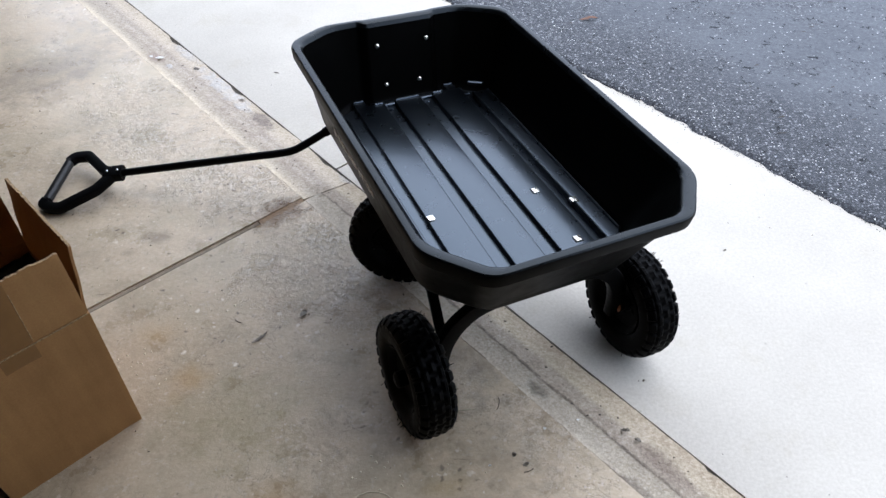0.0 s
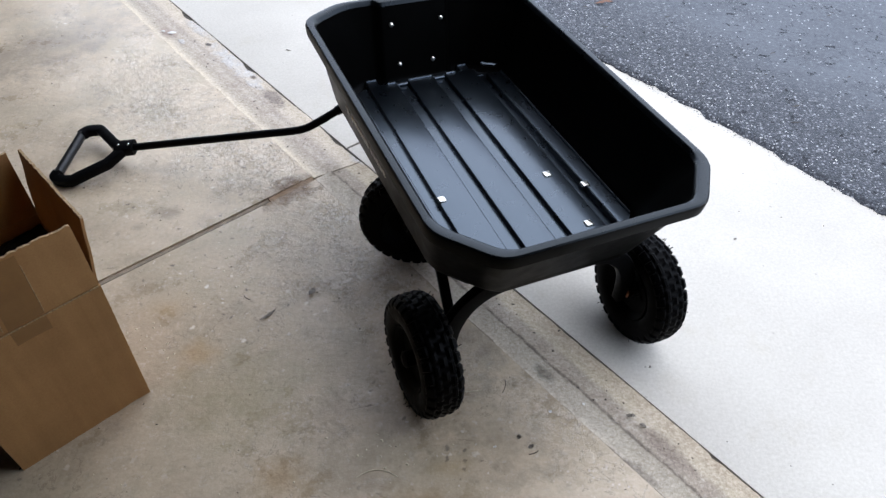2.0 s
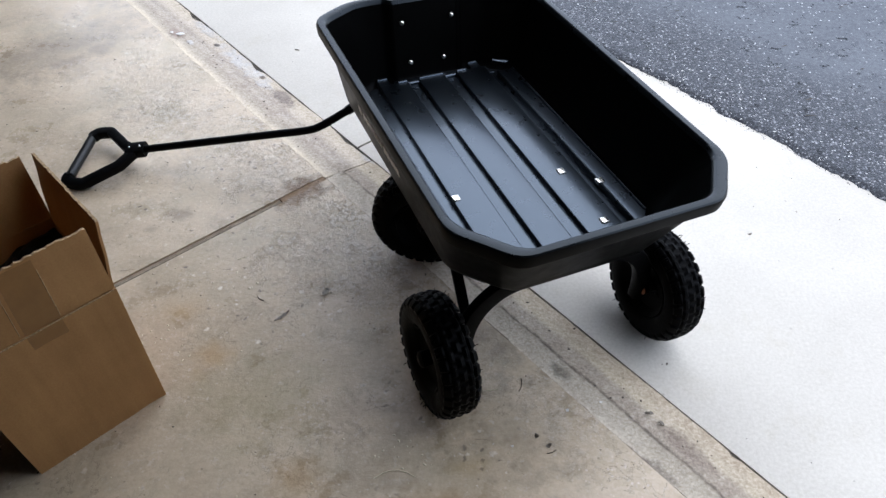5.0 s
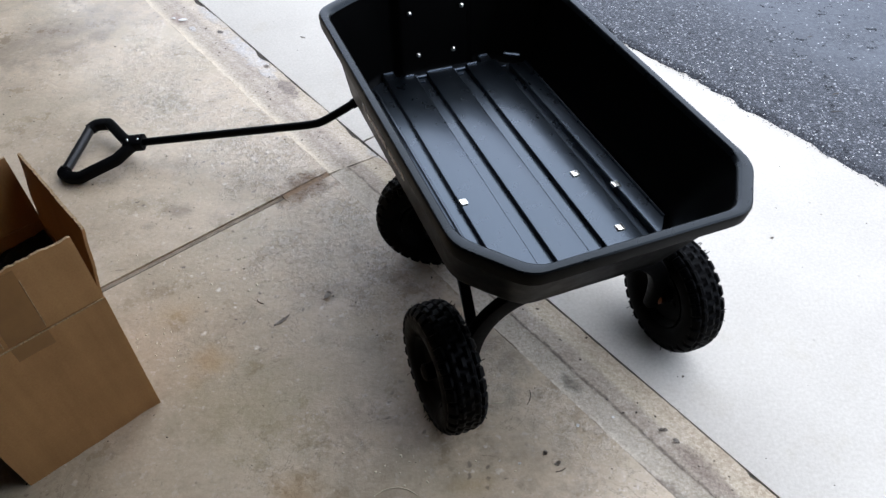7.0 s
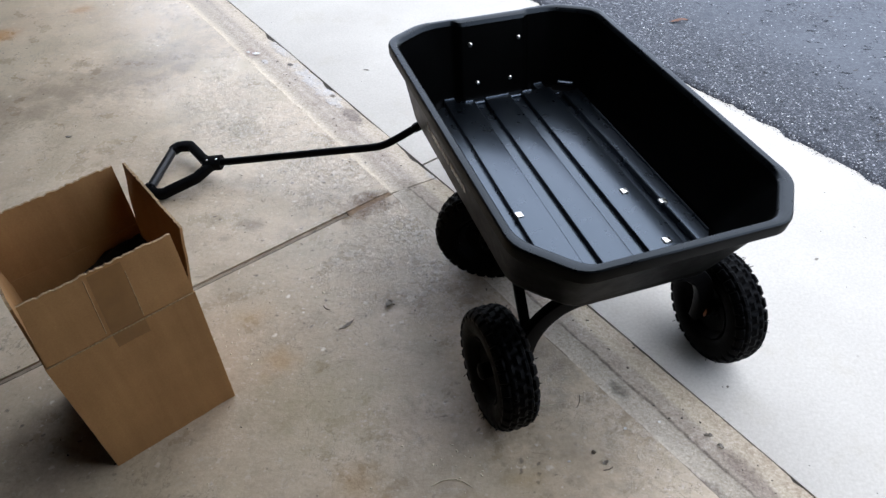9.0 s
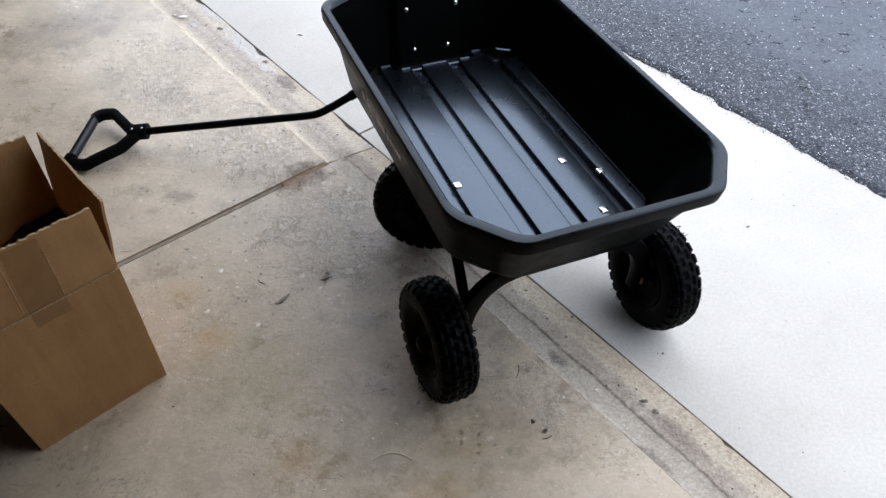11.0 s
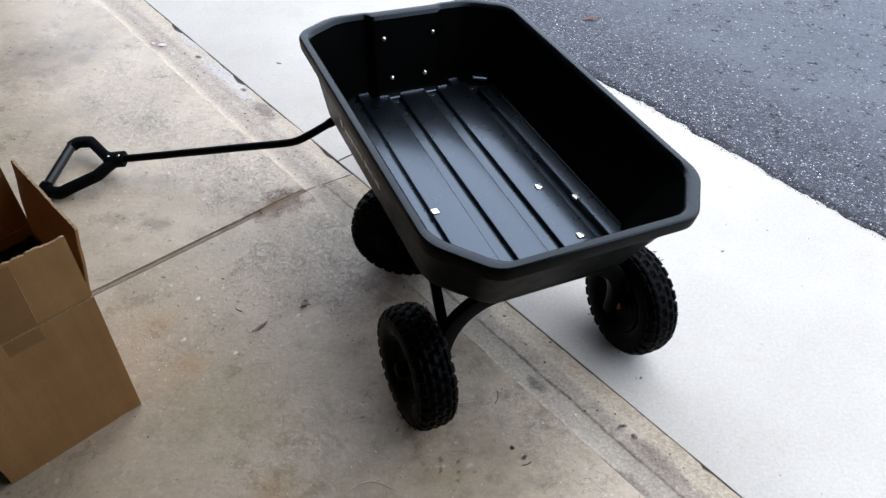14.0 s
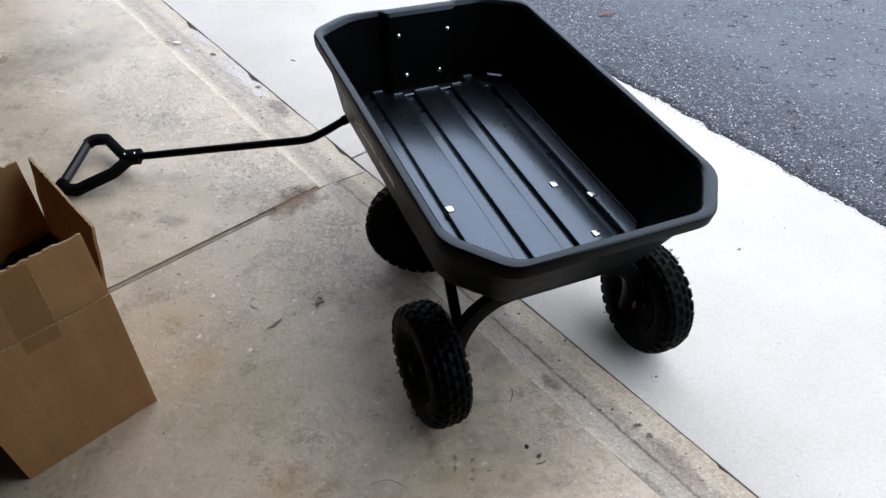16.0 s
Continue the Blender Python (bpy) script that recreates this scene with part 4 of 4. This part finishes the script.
drawbar = part("drawbar", bm, STEEL, cart, "bent black steel pull bar")
bm = bmesh.new()
tube(bm, [CART_INV @ (bend + d1 * q) for q in (0.104, 0.109, 0.125, 0.130)], 0.0135, 0.0135, 14)
part("collar", bm, STEEL, drawbar, "short collar on the pull bar")
far, near = Vector((-1.131, 1.722, 0.042)), Vector((-1.151, 1.576, 0.018))
bm = bmesh.new()
ax = (neck - bend).normalized()
up = (far - near).cross(ax)
up = up if up.z > 0 else -up
lug = neck + ax * 0.035
arm1 = [lug, Vector((-1.008, 1.670, 0.054)), Vector((-1.026, 1.690, 0.052)), *smooth_path([Vector((-1.071, 1.737, 0.048)), Vector((-1.081, 1.743, 0.047)), Vector((-1.109, 1.741, 0.046)), Vector((-1.122, 1.735, 0.044)), far], 4)]
arm2 = [lug - ax * 0.012, Vector((-1.004, 1.590, 0.044)), *smooth_path([Vector((-1.081, 1.548, 0.024)), Vector((-1.101, 1.539, 0.019)), Vector((-1.136, 1.546, 0.015)), Vector((-1.154, 1.558, 0.015)), near], 4)]
for arm in (arm1, arm2):
    tube(bm, [CART_INV @ p for p in arm], 0.0150, 0.0125, 12, True, CART_INV.to_3x3() @ up)
tube(bm, [CART_INV @ (neck - ax * 0.006), CART_INV @ (neck + ax * 0.05)], 0.0215, 0.0150, 12, True, CART_INV.to_3x3() @ up)
handle = part("handle_loop", bm, STEEL, drawbar, "dark plastic triangular loop handle")
bm = bmesh.new()
g0, g1 = far.lerp(near, -0.04), far.lerp(near, 1.03)
tube(bm, [CART_INV @ p for p in (g0, far.lerp(near, 0.03), far.lerp(near, 0.5), far.lerp(near, 0.97), g1)], 0.0135, 0.0135, 16)
part("grip", bm, GRIP, drawbar, "round grey-black grip bar")
for q in (0.008, 0.040):
    bm = bmesh.new()
    u = up.normalized()
    m = Matrix.Translation(neck + ax * q + u * 0.0135) @ u.to_track_quat("Z", "Y").to_matrix().to_4x4()
    disc(bm, CART_INV @ m, 0.0042, 0.002, 12, 0.001)
    part("rivet", bm, ZINC, drawbar, "small bright rivet")


# ---- cardboard box ----
BW, BD, BH, FL, TH = 0.282, 0.283, 0.355, 0.157, 0.005
BOX = pose(-0.861, 0.659, 0, 0, 0, 44.85)
carton = thing("cardboard_box", BOX, "open brown cardboard box with raised flaps", "box")


def board(name, w, h, at, label="", ragged=True, seed=0, parent=None):
    """A sheet of corrugated board, w wide along x, h high along z, with a faintly wavy, ragged top."""
    bm = bmesh.new()
    nx, nz = 48, 10
    rnd = random.Random(seed)
    jag = [rnd.uniform(-0.0022, 0.0022) if ragged else 0 for _ in range(nx + 1)]
    rows = []
    for j in range(nz + 1):
        rows.append([bm.verts.new((w * i / nx, 0.0022 * noise.noise((i * 0.11 + seed, j * 0.31, seed)), h * j / nz + (jag[i] if j == nz else 0))) for i in range(nx + 1)])
    for j in range(nz):
        for i in range(nx):
            bm.faces.new((rows[j][i], rows[j][i + 1], rows[j + 1][i + 1], rows[j + 1][i]))
    g = bmesh.ops.extrude_face_region(bm, geom=bm.faces[:])
    for v in g["geom"]:
        if isinstance(v, bmesh.types.BMVert):
            v.co.y += TH
    bmesh.ops.recalc_face_normals(bm, faces=bm.faces)
    for f in bm.faces:
        f.material_index = 1 if ragged and f.normal.z > 0.8 else 0
    ob = part(name, bm, CARD, parent or carton, label, True, at)
    ob.data.materials.append(CARD_EDGE)
    return ob


board("front_side", BW, BH, pose(0, 0, 0), seed=1, ragged=False)
board("back_side", BW, BH, pose(0, BD - TH, 0), seed=2, ragged=False)
board("left_side", BD - 2 * TH - 0.001, BH, pose(TH, TH + 0.0005, 0, 0, 0, 90), seed=3, ragged=False)
board("right_side", BD - 2 * TH - 0.001, BH, pose(BW, TH + 0.0005, 0, 0, 0, 90), seed=4, ragged=False)
front_flap = board("front_flap", BW - 0.004, FL, pose(0.002, 0.0016, BH + 0.0028, 0.5), "upright flap with a ragged top edge", seed=5)
back_flap = board("back_flap", BW - 0.004, FL, pose(0.002, BD - TH, BH + 0.001, -1.0), seed=6)
board("left_flap", BD - 0.014, FL, pose(TH, 0.007, BH + 0.001, -3, 0, 90), seed=7)
right_flap = board("right_flap", BD - 0.010, FL, pose(BW, 0.007, BH + 0.001, 9, 0, 90), seed=8)
bm = bmesh.new()
box(bm, 0.006, BW - 0.006, 0.006, BD - 0.006, 0.001, 0.008)
part("base", bm, CARD, carton)
bm = bmesh.new()
box(bm, 0.003, BW - 0.003, 0.0036, 0.0056, BH - 0.006, BH + 0.010)
part("fold", bm, CARD, carton, "pressed fold line under the flap")


def board_wave(x, z, flap):
    """The front board's own waviness at a place on it."""
    w, h, seed = (BW - 0.004, FL, 5) if flap else (BW, BH, 1)
    return 0.0022 * noise.noise((x / w * 24 * 0.22 + seed, z / h * 10 * 0.31, seed))


# tape down the middle of the front, over the fold
for z0, h, x in ((BH + 0.004, FL - 0.007, 0.010), (BH - 0.036, 0.035, 0.010)):
    bm = bmesh.new()
    nx, nz = 8, 8
    rows = [[bm.verts.new((-0.031 + 0.062 * a / nx, board_wave(BW / 2 + x - 0.031 + 0.062 * a / nx, h * b / nz + (0 if z0 > BH else z0), z0 > BH), h * b / nz)) for a in range(nx + 1)] for b in range(nz + 1)]
    for b in range(nz):
        for a in range(nx):
            bm.faces.new((rows[b][a], rows[b][a + 1], rows[b + 1][a + 1], rows[b + 1][a]))
    g = bmesh.ops.extrude_face_region(bm, geom=bm.faces[:])
    for v in g["geom"]:
        if isinstance(v, bmesh.types.BMVert):
            v.co.y -= 0.0004
    part("tape", bm, TAPE, carton, "strip of glossy brown packing tape", True, pose(BW / 2 + x, -0.0002 + (0.0016 if z0 > BH else 0), z0, 0.5 if z0 > BH else 0))

# pale creases beside the tape and along the fold
bm = bmesh.new()
box(bm, 0.004, BW - 0.004, -0.0012, 0.001, BH - 0.0012, BH + 0.0016, 0.0005, 1)
part("crease", bm, CARD_EDGE, carton, "pale rubbed fold line")
for x, h in ((0.112, FL - 0.010), (0.182, FL - 0.03)):
    bm = bmesh.new()
    rows = [[bm.verts.new((dx, board_wave(x + dx, 0.006 + (h - 0.006) * b / 8, True) - up, 0.006 + (h - 0.006) * b / 8)) for dx, up in ((0, 0), (0.0005, 0.0008), (0.0011, 0.0008), (0.0016, 0))] for b in range(9)]
    for r0, r1 in zip(rows, rows[1:]):
        for q in range(3):
            bm.faces.new((r0[q], r0[q + 1], r1[q + 1], r1[q]))
    part("crease", bm, CARD_EDGE, carton, "pale rubbed crease beside the tape", True, pose(x, 0.0014, BH + 0.0028, 0.5))
# the walls bulge at the fold and the front flap leans along
for ob in carton.children:
    m, inv = ob.matrix_basis.copy(), ob.matrix_basis.inverted()
    for v in ob.data.vertices:
        p = m @ v.co
        up_body, up_flap = min(1.0, max(0.0, p.z / BH)), min(1.0, max(0.0, (p.z - BH) / FL))
        side = min(1.0, max(0.0, p.x / BW))
        lean = (1 - side) * (-0.010 * up_body + 0.015 * up_flap) + side * 0.006 * up_body
        p.x += lean * (1 - min(1.0, max(0.0, p.y / BD)))
        v.co = inv @ p


# crumpled black plastic added in the box, its height standing in for deep shade
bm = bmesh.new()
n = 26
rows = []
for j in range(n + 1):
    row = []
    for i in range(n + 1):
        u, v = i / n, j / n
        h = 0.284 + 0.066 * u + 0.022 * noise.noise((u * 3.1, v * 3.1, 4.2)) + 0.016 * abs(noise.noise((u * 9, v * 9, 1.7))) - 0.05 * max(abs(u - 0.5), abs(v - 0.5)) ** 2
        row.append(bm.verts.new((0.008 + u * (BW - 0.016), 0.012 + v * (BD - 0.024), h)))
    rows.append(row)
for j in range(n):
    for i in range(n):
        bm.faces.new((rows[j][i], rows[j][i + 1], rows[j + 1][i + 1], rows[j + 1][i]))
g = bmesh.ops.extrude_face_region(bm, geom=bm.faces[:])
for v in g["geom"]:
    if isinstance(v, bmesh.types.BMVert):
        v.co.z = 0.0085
ob = part("plastic_bag", bm, SHADE_FILL)
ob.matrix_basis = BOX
tagged(ob, "crumpled black plastic filling the box, standing in for its deep shade", "plastic bag")


# ---- litter on the floor ----
def leaf(name, x, y, z, ln, wd, turn, mat, label, curl=0.003, seed=0):
    rnd = random.Random(seed)
    bm = bmesh.new()
    n = 8
    top, bot = [], []
    for i in range(n + 1):
        u = i / n
        h = wd / 2 * (math.sin(math.pi * min(1, max(0.03, u))) ** 0.7) * rnd.uniform(0.65, 1.15)
        zc = curl * math.sin(u * 5 + seed) + curl * 1.1
        top.append(bm.verts.new(((u - 0.5) * ln, h, zc + rnd.uniform(0, curl))))
        bot.append(bm.verts.new(((u - 0.5) * ln, -h, zc + rnd.uniform(0, curl))))
    for i in range(n):
        bm.faces.new((bot[i], bot[i + 1], top[i + 1], top[i]))
    g = bmesh.ops.extrude_face_region(bm, geom=bm.faces[:])
    for v in g["geom"]:
        if isinstance(v, bmesh.types.BMVert):
            v.co.z -= 0.0012
    lo = min(v.co.z for v in bm.verts)
    for v in bm.verts:
        v.co.z -= lo
    ob = part(name, bm, mat)
    ob.matrix_basis = pose(x, y, z, 0, 0, turn)
    return tagged(ob, label, "leaf", "floor litter")


def twig(x, y, z, ln, turn, mat, label, bend=0.2, r=0.001, seed=0):
    bm = bmesh.new()
    pts = [(ln * (u - 0.5), ln * bend * (u - 0.5) ** 2 * 2, r) for u in (0, 0.2, 0.4, 0.6, 0.8, 1)]
    tube(bm, pts, r, r, 6)
    ob = part("twig", bm, mat)
    ob.matrix_basis = pose(x, y, z, 0, 0, turn)
    return tagged(ob, label, "twig", "floor litter")


leaf("leaf", -0.346, 1.163, 0.001, 0.028, 0.016, 70, DEADLEAF, "dark curled scrap of dead leaf on concrete", 0.002, 1)
leaf("leaf", -0.441, 1.084, 0.001, 0.046, 0.009, 48, DEADLEAF, "narrow dry grey leaf on concrete", 0.002, 2)
leaf("leaf", 0.184, 0.753, 0.000, 0.014, 0.010, 20, DEADLEAF, "small dark crumb of leaf on concrete", 0.002, 3)
leaf("leaf", 0.407, 0.841, -0.009, 0.020, 0.009, -20, DEADLEAF, "dark brown leaf scrap at the strip", 0.003, 4)
twig(-0.507, 1.136, 0.001, 0.022, -35, TWIG, "short dark twig on concrete", 0.3)
twig(0.133, 0.902, 0.000, 0.035, 80, TWIG, "thin dark twig on concrete", 0.2)
twig(-0.135, 0.688, 0.001, 0.085, 184, STRAW, "curved pale straw on the concrete floor", 0.4, 0.001)
leaf("leaf", -1.069, 2.407, -0.003, 0.032, 0.019, 10, PALE, "flat white chip lying on the strip", 0.0006, 7)
leaf("leaf", -1.104, 2.416, -0.003, 0.017, 0.010, -20, PALE, "small white chip lying on the strip", 0.0006, 18)
leaf("leaf", -1.557, 1.836, 0.001, 0.022, 0.012, 10, DEADLEAF, "tiny dark speck of leaf on concrete", 0.001, 8)
leaf("leaf", 0.776, 1.426, DROP, 0.010, 0.006, 10, DEADLEAF, "tiny dark speck on pale concrete", 0.001, 9)
leaf("leaf", 0.476, 0.989, DROP, 0.006, 0.005, 30, DEADLEAF, "tiny dark speck on pale concrete", 0.001, 10)
leaf("leaf", 0.560, 2.723, DROP + 0.016, 0.075, 0.020, 12, REDLEAF, "narrow red-brown dead leaf on asphalt", 0.003, 11)
leaf("leaf", 0.431, 0.820, -0.012, 0.016, 0.009, -30, DEADLEAF, "dark brown leaf scrap at the strip", 0.002, 12)
leaf("leaf", -0.627, 2.346, DROP, 0.020, 0.008, -10, DEADLEAF, "tiny dark speck on pale concrete", 0.001, 13)
leaf("leaf", 0.306, 0.865, -0.004, 0.008, 0.006, 20, PALE, "small white chip lying on the strip", 0.0008, 14)
leaf("leaf", 0.230, 0.840, 0.000, 0.008, 0.007, 60, PALE, "small white chip lying on concrete", 0.0008, 15)
leaf("leaf", 0.108, 0.750, 0.000, 0.007, 0.005, 0, PALE, "small white chip lying on concrete", 0.0008, 16)
leaf("leaf", 0.160, 0.775, 0.000, 0.010, 0.010, 50, DEADLEAF, "small dark crumb of leaf on concrete", 0.002, 17)
twig(0.190, 0.738, 0.000, 0.022, 25, TWIG, "thin dark twig on concrete", 0.2)
twig(0.055, 0.885, 0.000, 0.050, 5, STRAW, "short pale straw on concrete", 0.1)

# fine crumbs, dark grit and pale chips over the floor
rng = random.Random(11)


def crumbs(name, mat, label, count, lo, hi, area, z):
    verts, faces = [], []
    for k in range(count):
        n, t = rng.uniform(*area[0]), rng.uniform(*area[1])
        q, a0, stretch = rng.uniform(lo, hi), rng.uniform(0, 6.28), rng.uniform(0.4, 2.2)
        b = len(verts)
        for e in range(5):
            a = e * 1.2566
            x, y = q * stretch * math.cos(a) * rng.uniform(0.7, 1.2), q * math.sin(a) * rng.uniform(0.7, 1.2)
            verts.append((n + x * math.cos(a0) - y * math.sin(a0), t + x * math.sin(a0) + y * math.cos(a0), z))
        verts.append((n, t, z + q * 0.7))
        for e in range(5):
            faces.append((b + e, b + (e + 1) % 5, b + 5))
    me = bpy.data.meshes.new(name)
    me.from_pydata(verts, [], faces)
    me.materials.append(mat)
    ob = new(name, me)
    ob.matrix_basis = DOOR
    return tagged(ob, label, "grit", kind="stuff")


crumbs("grit", TWIG, "dark grit and crumbs on the garage floor", 240, 0.0008, 0.0028, ((-0.6, 0.76), (-0.6, 3.4)), 0.0005)
crumbs("grit", STRAW, "pale chips scattered on the garage floor", 170, 0.0008, 0.0026, ((-0.5, 0.76), (-0.4, 3.2)), 0.0005)
crumbs("grit", TWIG, "dark grit along the scoured strip", 150, 0.0008, 0.0030, ((0.78, 0.92), (-0.6, 3.4)), -0.006)
crumbs("grit", TWIG, "dark specks on the pale driveway slab", 60, 0.0007, 0.0018, ((0.95, 1.85), (-0.6, 3.6)), DROP)
crumbs("grit", PALE, "pale broken stones along the asphalt edge", 900, 0.0009, 0.0026, ((1.935, 2.12), (-0.8, 4.2)), DROP + 0.0125)
for n, t in ((0.605, 2.39), (0.600, 2.085), (0.552, 2.18), (0.55, 2.31), (0.38, 1.30), (0.40, 0.62), (0.16, 1.20)):
    crumbs("flakes", STRAW, "thin white flakes on the garage floor", 16, 0.0014, 0.0034, ((n - 0.06, n + 0.06), (t - 0.07, t + 0.07)), 0.0003)
